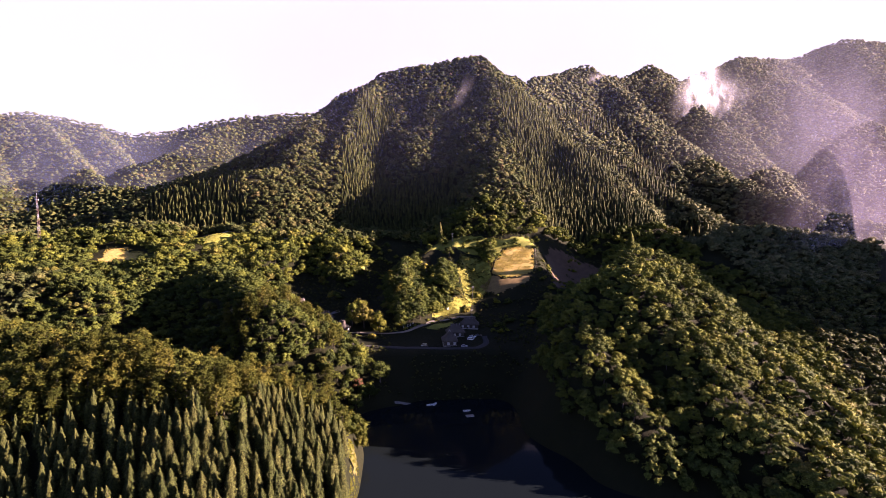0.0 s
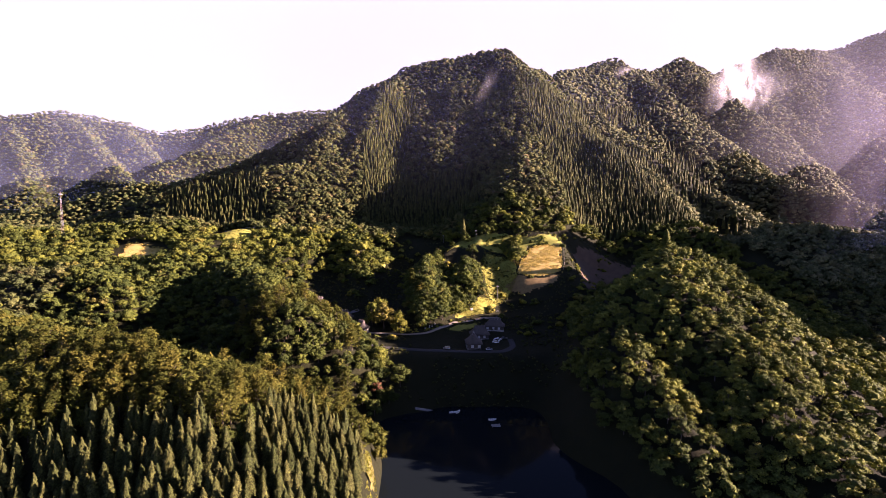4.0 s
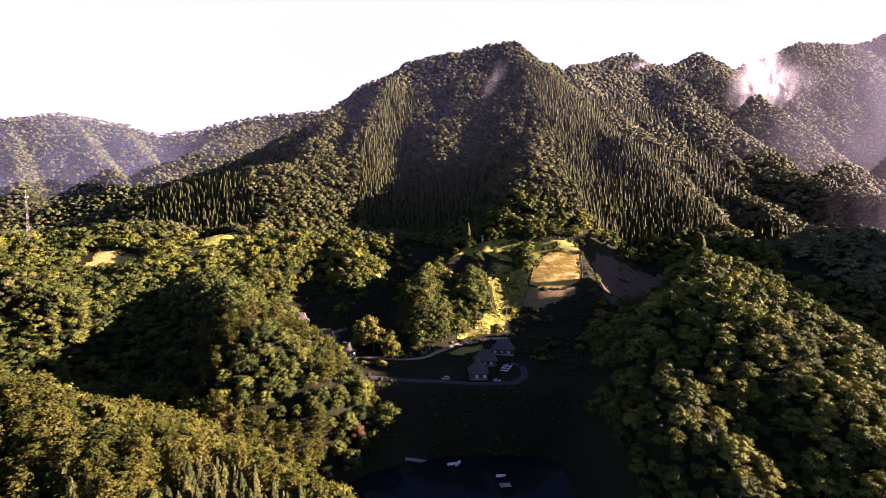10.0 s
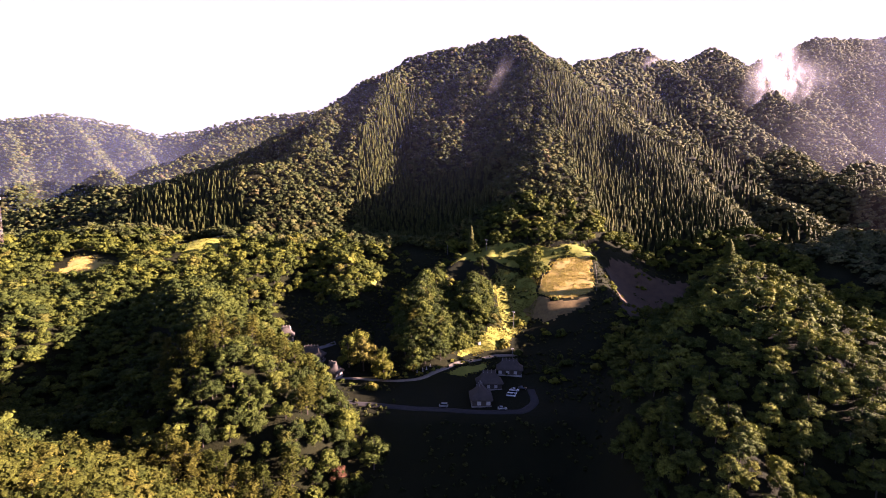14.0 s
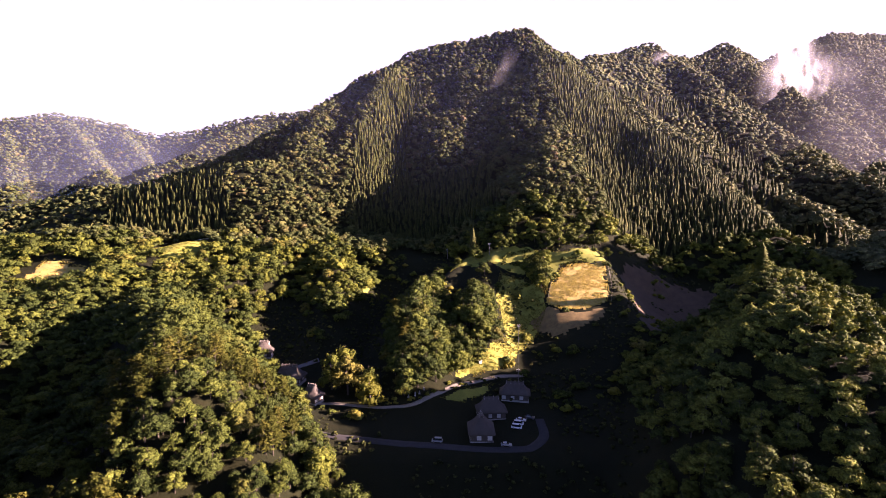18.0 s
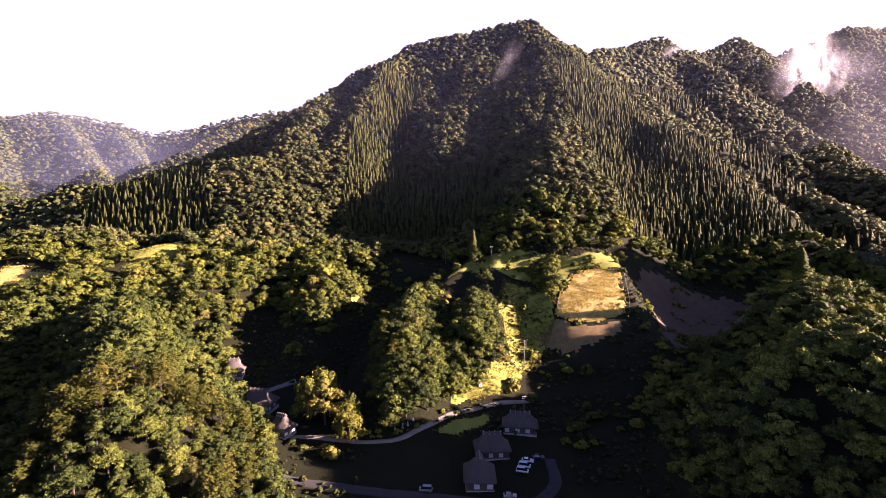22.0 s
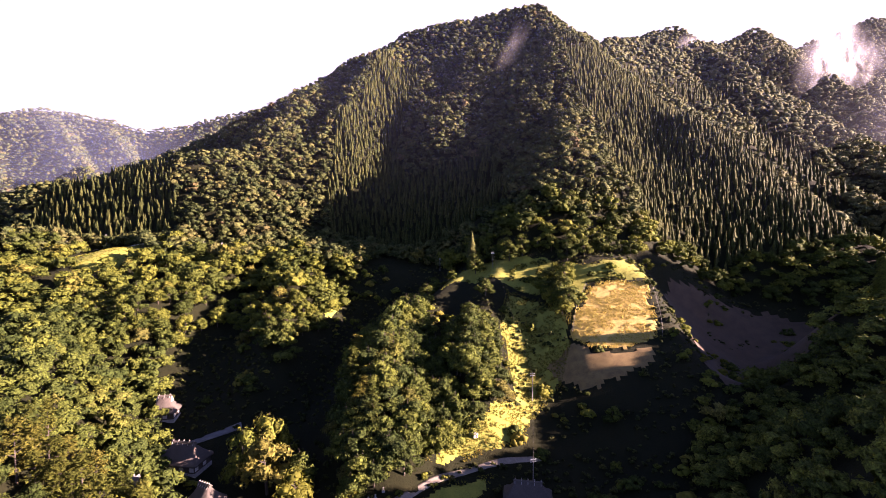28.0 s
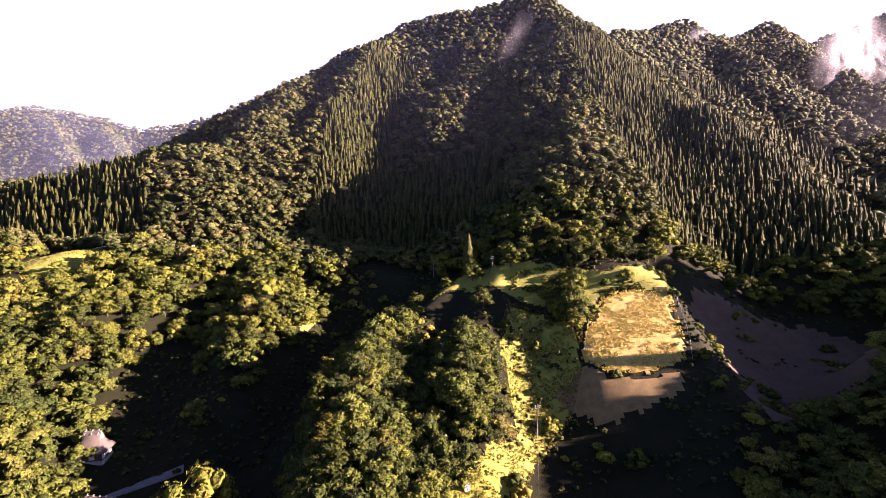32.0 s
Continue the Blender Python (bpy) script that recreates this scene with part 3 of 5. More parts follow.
wood("forest_eastern_crests", "mixed autumn forest on far mountain crests", DIM_BROAD, p[~ced & beyond], M_FAR_HAZED, 18, 1.15, 1.6)
wood("cedars_eastern_range", "dark cedar plantation on steep mountain spurs", FAR_CEDAR, p[ced], M_CEDAR, 3, 1.3, 1.7)
# the main mountain
p, gx, gy = scatter(-780, 300, 426, 800, 5.6, 4)
main = (p[:, 0] < 300 - (p[:, 1] - 420) * 0.25)
p = p[(gy > -0.5) & main & (p[:, 0] > -740 + (p[:, 1] - 436) * 0.4)]
p = p[forested(p)]


def stands(p):
    """Where cedars were planted on the mountain."""
    edge = value_noise(p[:, 0] / 30, p[:, 1] / 45, 21) * 22
    west_stand = (np.abs(p[:, 0] + 66) < 30 + edge * 0.6) & (p[:, 1] > 492) & (p[:, 1] < 705)
    east_stand = (p[:, 0] > 134 + edge) & (p[:, 1] < 690 + edge)
    gully_stand = (np.abs(p[:, 0] + 5) < 50 + edge) & (np.abs(p[:, 1] - 500) < 44)
    spur_stand = (p[:, 0] > -318 + edge) & (p[:, 0] < -205 + edge) & (p[:, 1] < 515) & (p[:, 1] > 455)
    return west_stand | east_stand | gully_stand | spur_stand


ced = stands(p)
outer = (p[:, 0] < -330) | (p[:, 1] > 700)
wood("forest_main_mountain", "mixed autumn forest covering a steep mountain", FAR_BROAD, p[~ced & ~outer], M_FAR, 4, 0.7, 1.25)
wood("forest_mountain_shoulder", "mixed autumn forest on the mountain's crest and shoulder", DIM_BROAD, p[~ced & outer], M_FAR, 19, 0.8, 1.2)
p, gx, gy = scatter(-330, 300, 436, 740, 4.0, 5)
p = p[(gy > -0.5) & (p[:, 0] < 300 - (p[:, 1] - 420) * 0.25)]
p = p[forested(p) & stands(p)]
wood("cedars_main_mountain", "planted stands of dark cedars on a steep mountain", FAR_CEDAR, p, M_CEDAR, 5, 0.8, 1.25)


# ---- single trees, nearest the flight
def bough(bm, a, b, ra, rb, sides=5):
    """A tapered limb from a to b."""
    a, b = Vector(a), Vector(b)
    q = (b - a).to_track_quat("Z", "Y")
    rings = []
    for c, r in ((a, ra), (b, rb)):
        rings.append([bm.verts.new(c + q @ Vector((math.cos(6.283 * i / sides) * r, math.sin(6.283 * i / sides) * r, 0))) for i in range(sides)])
    for i in range(sides):
        bm.faces.new((rings[0][i], rings[0][(i + 1) % sides], rings[1][(i + 1) % sides], rings[1][i]))


def part(name, bm, material, parent, label=""):
    """Links a bmesh as one mesh object under a thing or under a part."""
    me = bpy.data.meshes.new(name)
    bm.to_mesh(me)
    bm.free()
    me.materials.append(material)
    ob = new(name, me)
    ob.parent = parent
    return tagged(ob, label)


def tree_proto(name, label, category, crown, material, height, girth, seed, limbs=7, spread=0.5):
    rng = random.Random(seed)
    root = new(name)
    root.empty_display_size = 0.5
    tagged(root, label, category)
    bm = bmesh.new()
    knee = (rng.uniform(-0.3, 0.3), rng.uniform(-0.3, 0.3), height * 0.45)
    top = (knee[0] + rng.uniform(-0.4, 0.4), knee[1] + rng.uniform(-0.4, 0.4), height * 0.9)
    bough(bm, (0, 0, -1.2), (0, 0, 0.25), girth * 1.5, girth, 7)
    bough(bm, (0, 0, 0.25), knee, girth, girth * 0.65, 7)
    bough(bm, knee, top, girth * 0.65, girth * 0.12, 6)
    for i in range(limbs):
        f = 0.35 + 0.5 * i / limbs
        a = i * 2.4 + rng.uniform(-0.4, 0.4)
        s = (knee[0] * f, knee[1] * f, height * f)
        r = height * spread * (1.0 - f) * rng.uniform(0.55, 0.9)
        bough(bm, s, (s[0] + math.cos(a) * r, s[1] + math.sin(a) * r, s[2] + r * 0.55), girth * 0.4, girth * 0.08, 4)
    part("trunk", bm, M_BARK, root)
    me = bpy.data.meshes.new("crown")
    fill(me, *crown)
    me.attributes.new("tint", "FLOAT", "POINT").data.foreach_set("value", np.full(len(crown[0]), rng.random(), np.float32))
    me.materials.append(material)
    ob = new("crown", me)
    ob.parent = root
    return root


def plant(protos, places, group, seed, smin, smax):
    """Stands copies of the given trees at the places; the first of each kind takes a place itself."""
    rng = random.Random(seed)
    for i, q in enumerate(places):
        s = rng.uniform(smin, smax)
        m = Matrix.Translation(Vector(q) - Vector((0, 0, 0.15))) @ Matrix.Rotation(rng.uniform(0, 6.28), 4, "Z") @ Matrix.Diagonal((s, s, s * rng.uniform(0.88, 1.15), 1))
        ob = protos[i % len(protos)]
        if i < len(protos):
            tagged(ob, group=group)
            ob.matrix_basis = m
        else:
            ob = copy_thing(ob, Matrix.Identity(4))
            ob.matrix_basis = m
            tagged(ob, group=group)


def broad_set(n, seed, label, material=None, name="broadleaf_tree"):
    return [tree_proto(name, label, "tree", broad_crown(seed + k, 4.2, 0.4, 10.2, 17, 1, 760, 0.4), material or M_BROAD, 9.5, 0.26, seed + k) for k in range(n)]


def pine_set(n, seed, label):
    return [tree_proto("pine_tree", label, "tree", pine_crown(seed + k, 3.9, 3.0, 14.0, 22, 30, 0.62), M_PINE, 13.0, 0.24, seed + k, 10, 0.4) for k in range(n)]


def cedar_set(n, seed, label):
    return [tree_proto("cedar_tree", label, "tree", cedar_crown(seed + k, 2.5, 0.3, 11.0, 12, 10, 170), M_CEDAR, 11.0, 0.24, seed + k, 0) for k in range(n)]


def split(p, near, most):
    """Parts the places into those near by (at most so many) and the rest."""
    idx = np.nonzero(near)[0][:most]
    far = np.ones(len(p), bool)
    far[idx] = False
    return p[idx], p[far]


# the wooded western terrace
p, gx, gy = scatter(-600, 300, 340, 438, 7.2, 6)
p = p[forested(p)]
p = p[(value_noise(p[:, 0] / 35, p[:, 1] / 35, 4) > -0.8)]
near, p = split(p, (p[:, 0] > -170) & (p[:, 0] < -55) & (p[:, 1] < 380), 70)
plant(broad_set(3, 300, "round-crowned broadleaf tree on the sunlit terrace"), near, "trees on the terrace", 6, 0.8, 1.2)
wood("forest_terrace", "sunlit broadleaf woods on the valley terrace", FINE_BROAD, p, M_BROAD, 6, 0.6, 1.4)
# the knoll beside the lake
p, gx, gy = scatter(45, 310, -40, 340, 5.5, 7)
p = p[forested(p) & (p[:, 0] < p[:, 1] * 0.55 + 170)]
near, p = split(p, (p[:, 0] < 160) & (p[:, 1] > 95) & (p[:, 1] < 245), 295)
plant(broad_set(5, 320, "broadleaf tree with an uneven crown on the lakeside knoll", M_BROAD_LIT, "oak_tree"), near, "trees on the lakeside knoll", 7, 0.45, 1.05)
wood("forest_lakeside_knoll", "broadleaf forest on a rounded knoll beside the lake", FINE_BROAD, p, M_BROAD_LIT, 7, 0.5, 1.0)
# the knoll behind the inlet
p, gx, gy = scatter(-290, -28, 160, 340, 5.5, 8)
p = p[forested(p)]
near, p = split(p, (p[:, 0] > -130) & (p[:, 1] < 290), 250)
pine = value_noise(near[:, 0] / 18, near[:, 1] / 18, 31) > 0.15
plant(broad_set(4, 340, "sunlit broadleaf tree on the western knoll", M_EVERGREEN_DIM), near[~pine], "broadleaf trees on the western knoll", 8, 0.5, 1.05)
plant(pine_set(3, 350, "tall red pine with layered boughs"), near[pine], "pines on the western knoll", 9, 0.75, 1.05)
wood("forest_western_knoll", "sunlit mixed woods on the knoll above the inlet", FINE_BROAD, p, M_EVERGREEN_DIM, 8, 0.5, 1.05)
# slopes further out
q, gx, gy = scatter(-460, -288, 100, 342, 7.5, 14)
q = q[forested(q)]
wood("forest_western_slopes", "mixed woods on the outer western slopes", FAR_BROAD, q, M_FAR, 14, 0.8, 1.2)
q, gx, gy = scatter(200, 560, 120, 345, 8, 15)
q = q[forested(q) & ((q[:, 0] > 310) | (q[:, 0] > q[:, 1] * 0.55 + 168))]
wood("forest_eastern_valley", "shaded woods filling the eastern side valley", FAR_BROAD, q, M_FAR, 15, 0.8, 1.2)
# the hill above the western shore
p, gx, gy = scatter(-300, -14, -20, 160, 4.0, 9)
p = p[forested(p)]
ced = (p[:, 1] < 80 + value_noise(p[:, 0] / 30, p[:, 1] / 30, 2) * 12) | ((p[:, 0] > -70) & (p[:, 1] < 105))
near, rest = split(p[ced], (p[ced][:, 0] > -120) & (p[ced][:, 1] > 10), 290)
plant(cedar_set(4, 360, "tall dark cedar in a dense plantation"), near, "cedars on the western hill", 10, 0.85, 1.1)
wood("cedars_western_hill", "dense planted cedars above the lake shore", FINE_CEDAR, rest, M_CEDAR, 9, 0.85, 1.1)
near, rest = split(p[~ced], (p[~ced][:, 0] > -165), 230)
pine = value_noise(near[:, 0] / 14, near[:, 1] / 14, 37) > -0.3
plant(pine_set(4, 370, "golden-green pine with layered boughs"), near[pine], "pines on the western hill", 11, 0.75, 1.1)
plant(broad_set(3, 380, "small broadleaf tree among pines", name="maple_tree"), near[~pine], "broadleaf trees on the western hill", 12, 0.6, 0.9)
wood("forest_western_hill", "golden-green mixed woods on a lakeside hill", FINE_BROAD, rest, M_PINE, 10, 0.75, 1.15)
# the two wooded humps over the hamlet, with a dark cleft between them
HUMPS = [[(-17, 250), (-7, 253), (3, 264), (15, 271), (24, 281), (12, 297), (6, 320), (-1, 346), (-12, 364), (-24, 352), (-29, 322), (-29, 298), (-25, 270)],
         [(10, 304), (20, 288), (31, 291), (33, 312), (31, 334), (20, 344), (11, 326)]]
p, gx, gy = scatter(-40, 60, 250, 380, 4.2, 10)
plant(broad_set(4, 390, "tall vine-hung broadleaf tree on the hummock", M_EVERGREEN_DIM, name="hackberry_tree"), p[inside(p, HUMPS[0])], "trees on the long hummock", 13, 0.85, 1.4)
plant(broad_set(2, 395, "tall dense broadleaf tree on the small hummock", M_EVERGREEN_DIM, name="oak_tree"), p[inside(p, HUMPS[1])], "trees on the small hummock", 16, 0.85, 1.4)
plant(pine_set(2, 398, "slender pine rising out of the hummock"), [(-24, 292, land(-24, 292)), (-22, 284, land(-22, 284)), (-17, 276, land(-17, 276)), (-25, 305, land(-25, 305)), (-12, 268, land(-12, 268))], "pines on the hummock", 17, 1.0, 1.25)

# ---------------------------------------------------------------- the hamlet
def block(bm, c, s, rz=0.0, bevel=0.0):
    """A squared piece with eased edges: centre, size, turn."""
    b2 = bmesh.new()
    bmesh.ops.create_cube(b2, size=1)
    bmesh.ops.scale(b2, vec=s, verts=b2.verts)
    if bevel:
        bmesh.ops.bevel(b2, geom=b2.edges[:], offset=bevel, segments=1, affect="EDGES")
    bmesh.ops.rotate(b2, cent=(0, 0, 0), matrix=Matrix.Rotation(rz, 3, "Z"), verts=b2.verts)
    bmesh.ops.translate(b2, vec=c, verts=b2.verts)
    me = bpy.data.meshes.new("piece")
    b2.to_mesh(me)
    b2.free()
    bm.from_mesh(me)
    bpy.data.meshes.remove(me)
    return bm


def piece(name, material, parent, c, s, bevel=0.02, label=""):
    return part(name, block(bmesh.new(), c, s, 0.0, bevel), material, parent, label)


def loft(bm, rings, close=True):
    """Skins closed rings of equal count, and caps the ends."""
    vs = [[bm.verts.new(p) for p in r] for r in rings]
    n = len(vs[0])
    for a, b in zip(vs, vs[1:]):
        for i in range(n):
            bm.faces.new((a[i], a[(i + 1) % n], b[(i + 1) % n], b[i]))
    if close:
        bm.faces.new(list(reversed(vs[0])))
        bm.faces.new(vs[-1])
    bmesh.ops.recalc_face_normals(bm, faces=bm.faces)
    return bm


def rod(bm, a, b, r, sides=6):
    bough(bm, a, b, r, r, sides)
    return bm


def ring(hx, hy, z, k=0.0, sag=0.0):
    """Rounded oblong ring of twelve points; k pulls in the corners, sag drops the middles."""
    pts = []
    for sx, sy in ((1, 1), (-1, 1), (-1, -1), (1, -1)):
        a = (sx * hx, sy * (hy - k), z + sag)
        b = (sx * (hx - k), sy * hy, z + sag)
        pts += [a, b] if sx * sy > 0 else [b, a]
        nx = (0, sy * hy, z) if sx * sy > 0 else (sx * hx, 0, z)
        pts.append(nx)
    return pts


def thatched_house(x, y, turn, length, width, eave, rise, label, logs=5, open_gable=False, lift=0.0):
    """Old farmhouse under a steep hipped thatch roof; the ridge runs along its length."""
    root = new("thatched_house")
    tagged(root, label, "house", group="thatched houses of the hamlet")
    z0 = float(land(x, y)) + lift
    root.matrix_basis = pose(x, y, z0, 0, 0, turn)
    hx, hy = length / 2, width / 2
    piece("plinth", M_STONE, root, (0, 0, -0.4), (length - 1.2, width - 1.2, 1.3), 0.06)
    wx, wy = hx - 1.0, hy - 1.0
    for nm, c, s in (("wall", (0, -wy, eave / 2 + 0.2), (2 * wx, 0.2, eave)), ("wall", (0, wy, eave / 2 + 0.2), (2 * wx, 0.2, eave)),
                     ("wall", (-wx, 0, eave / 2 + 0.2), (0.2, 2 * wy - 0.25, eave)), ("wall", (wx, 0, eave / 2 + 0.2), (0.2, 2 * wy - 0.25, eave))):
        piece(nm, M_WOOD, root, c, s, 0.01)
    # posts and white paper or plaster panels between them on every side
    for axis, reach, off in ((0, wx, wy), (1, wy, wx)):
        n = max(3, round(reach * 2 / 1.9))
        for sgn in (-1, 1):
            for i in range(n + 1):
                u = -reach + 2 * reach * i / n
                c = (u, sgn * (off + 0.12), eave / 2 + 0.2) if axis == 0 else (sgn * (off + 0.12), u, eave / 2 + 0.2)
                piece("post", M_WOOD, root, c, (0.16, 0.16, eave), 0.015)
                if i < n and i % 2 == 0:
                    v = u + reach / n
                    c = (v, sgn * (off + 0.115), eave * 0.5 + 0.2) if axis == 0 else (sgn * (off + 0.115), v, eave * 0.5 + 0.2)
                    s = (2 * reach / n - 0.3, 0.05, eave * 0.62) if axis == 0 else (0.05, 2 * reach / n - 0.3, eave * 0.62)
                    piece("sliding_panel", M_PLASTER, root, c, s, 0.01, "pale sliding panel between posts")
    # thick thatch: an underside, a blunt eave edge, sagging slopes, a short ridge
    top = eave + 0.3
    rx = hx - width * 0.36
    bm = bmesh.new()
    rings = [ring(hx - 0.7, hy - 0.7, top - 0.15, 0.5), ring(hx + 0.1, hy + 0.1, top - 0.25, 0.7), ring(hx + 0.15, hy + 0.15, top + 0.3, 0.8)]
    for f in (0.25, 0.5, 0.75, 1.0):
        g = f ** 0.9
        rings.append(ring(hx + (rx - hx) * g - 0.25 * math.sin(f * 3.14), hy + (0.35 - hy) * g - 0.25 * math.sin(f * 3.14), top + 0.3 + rise * f, 0.8 * (1 - f) + 0.1))
    loft(bm, rings)
    roof = part("roof", bm, M_THATCH, root, "thick weathered thatch roof")
    for pl in roof.data.polygons:
        pl.use_smooth = True
    bm = bmesh.new()
    loft(bm, [[(sx, yy, top + 0.3 + rise + zz) for yy, zz in ((-0.6, -0.25), (-0.45, 0.25), (0, 0.5), (0.45, 0.25), (0.6, -0.25))] for sx in (-rx - 0.45, 0, rx + 0.45)])
    cap = part("ridge_cap", bm, M_THATCH, root)
    for i in range(logs):
        u = -rx + 2 * rx * i / max(1, logs - 1)
        bm = bmesh.new()
        rod(bm, (u, -0.95, top + rise - 0.2), (u, 0.25, top + rise + 1.15), 0.09)
        rod(bm, (u + 0.12, 0.95, top + rise - 0.2), (u + 0.12, -0.25, top + rise + 1.15), 0.09)
        part("ridge_log", bm, M_PALEWOOD, cap)
    if open_gable:
        for sgn in (-1, 1):
            bm = bmesh.new()
            xg = sgn * (rx + 0.7)
            loft(bm, [[(xg + d, -1.35, top + rise - 2.3), (xg + d, 1.35, top + rise - 2.3), (xg + d, 0, top + rise + 0.25)] for d in (-0.12, 0.12)])
            part("gable", bm, M_PLASTER, root, "small white plastered gable")
    return root


thatched_house(18.0, 222.5, 90, 12.0, 10.5, 2.9, 5.6, "large thatched farmhouse with dark timber walls beside a gravel yard", 4)
thatched_house(23.5, 238.5, 4, 13.0, 9.5, 2.7, 4.8, "thatched farmhouse standing close behind another", 4)
thatched_house(36.0, 254.0, -8, 14.0, 9.0, 2.6, 4.2, "low thatched farmhouse in deep shade", 5)
thatched_house(-74.0, 266.5, -6, 14.5, 10.0, 2.6, 5.0, "thatched farmhouse with a grey hipped roof beside a lane", 5)
thatched_house(-58.0, 249.5, -22, 9.5, 8.0, 2.4, 4.4, "small thatched house with bleached logs across its ridge", 5)
thatched_house(-97.0, 293.0, 12, 9.5, 8.0, 2.6, 5.2, "steep thatched house with a white gable catching the sun", 3, True)


def car(x, y, turn, paint_m, label, van=False):
    """A parked car: lofted body, glasshouse, wheels and lamps."""
    root = new("car")
    tagged(root, label, "car", group="parked cars")
    root.matrix_basis = pose(x, y, float(land(x, y)) + 0.12, 0, 0, turn)
    h = 1.85 if van else 1.45
    prof = [(-2.1, 0.35), (-2.15, 0.75), (-2.05, 0.98), (2.0, 0.95), (2.15, 0.7), (2.1, 0.35)] if van else [(-2.1, 0.35), (-2.15, 0.75), (-1.95, 0.95), (0.9, 0.95), (2.0, 0.78), (2.12, 0.35)]
    bm = bmesh.new()
    loft(bm, [[(px, w, pz) for px, pz in prof] for w in (-0.84, -0.78, 0.78, 0.84)])
    part("body", bm, paint_m, root)
    cab = [(-1.95, 0.95), (-1.75, h - 0.08), (0.95, h - 0.06), (1.75, 0.94)] if van else [(-1.7, 0.95), (-1.15, h - 0.06), (0.1, h - 0.05), (0.95, 0.95)]
    bm = bmesh.new()
    loft(bm, [[(px * 0.99, sgn * (0.76 if pz < 1 else 0.64), pz) for px, pz in cab] for sgn in (-1, 1)])
    part("glasshouse", bm, M_GLASS, root, "dark tinted windows")
    bm = bmesh.new()
    block(bm, ((cab[1][0] + cab[2][0]) / 2, 0, h - 0.03), (cab[2][0] - cab[1][0] + 0.1, 1.3, 0.09), 0, 0.03)
    part("roof", bm, paint_m, root)
    for wx in (-1.3, 1.3):
        for sgn in (-1, 1):
            bm = bmesh.new()
            loft(bm, [[(wx + math.cos(a * 0.5236) * r, sgn * yy, 0.31 + math.sin(a * 0.5236) * r) for a in range(12)] for yy, r in ((0.66, 0.29), (0.69, 0.31), (0.84, 0.31), (0.86, 0.29))])
            wheel = part("wheel", bm, M_RUBBER, root)
            bm = bmesh.new()
            loft(bm, [[(wx + math.cos(a * 0.7854) * 0.18, sgn * yy, 0.31 + math.sin(a * 0.7854) * 0.18) for a in range(8)] for yy in (0.85, 0.875)])
            part("rim", bm, M_METAL, wheel)
    for sgn in (-1, 1):
        piece("headlight", M_LAMP, root, (2.05, sgn * 0.6, 0.7), (0.16, 0.3, 0.14), 0.03)
        piece("tail_light", M_TAIL, root, (-2.09, sgn * 0.66, 0.8), (0.12, 0.16, 0.28), 0.03)
    return root


car(0.5, 217.0, 176, M_CARSILVER, "silver estate car parked on the lane edge", True)
car(27.2, 214.0, -4, M_CARSILVER, "pale compact car beside the large farmhouse")
car(33.0, 227.2, -14, M_CARWHITE, "white van in the gravel yard", True)
car(34.2, 230.2, -14, M_CARWHITE, "white van in the gravel yard", True)
car(35.8, 233.4, -12, M_CARWHITE, "white car in the gravel yard")
car(40.0, 236.0, -10, M_CARDARK, "dark car at the yard's edge")


# ---------------------------------------------------------------- tracks, fields, banks laid on the ground
def strip(name, nodes, width, material, label, lift=0.1, step=2.0):
    """A track of even width along a line on the plan, following the ground."""
    pts = []
    for (ax, ay), (bx, by) in zip(nodes, nodes[1:]):
        n = max(1, int(math.hypot(bx - ax, by - ay) / step))
        pts += [(ax + (bx - ax) * i / n, ay + (by - ay) * i / n) for i in range(n)]
    pts = np.array(pts + [nodes[-1]], float)
    for _ in range(4):
        pts[1:-1] = (pts[:-2] + 2 * pts[1:-1] + pts[2:]) / 4
    d = np.gradient(pts, axis=0)
    d /= np.linalg.norm(d, axis=1, keepdims=True)
    side = np.stack([-d[:, 1], d[:, 0]], -1)
    cols = []
    for k, off in ((-0.5, -0.35), (-0.46, 0.0), (-0.15, 0.03), (0.15, 0.03), (0.46, 0.0), (0.5, -0.35)):
        w = width * k * (1 + 0.12 * value_noise(pts[:, 0] / 3, pts[:, 1] / 3, 50 + k))
        q = pts + side * w[:, None]
        z = np.maximum(land(q[:, 0], q[:, 1]), land(pts[:, 0], pts[:, 1]) - 0.25) + lift + off
        cols.append(np.column_stack([q, z]))
    co = np.stack(cols, 1).reshape(-1, 3)
    n, m = len(pts), len(cols)
    i = (np.arange(n - 1)[:, None] * m + np.arange(m - 1)[None]).ravel()
    me = bpy.data.meshes.new(name)
    fill(me, co, np.stack([i, i + 1, i + m + 1, i + m], -1))
    me.materials.append(material)
    return tagged(new(name, me), label, "path", kind="structure")


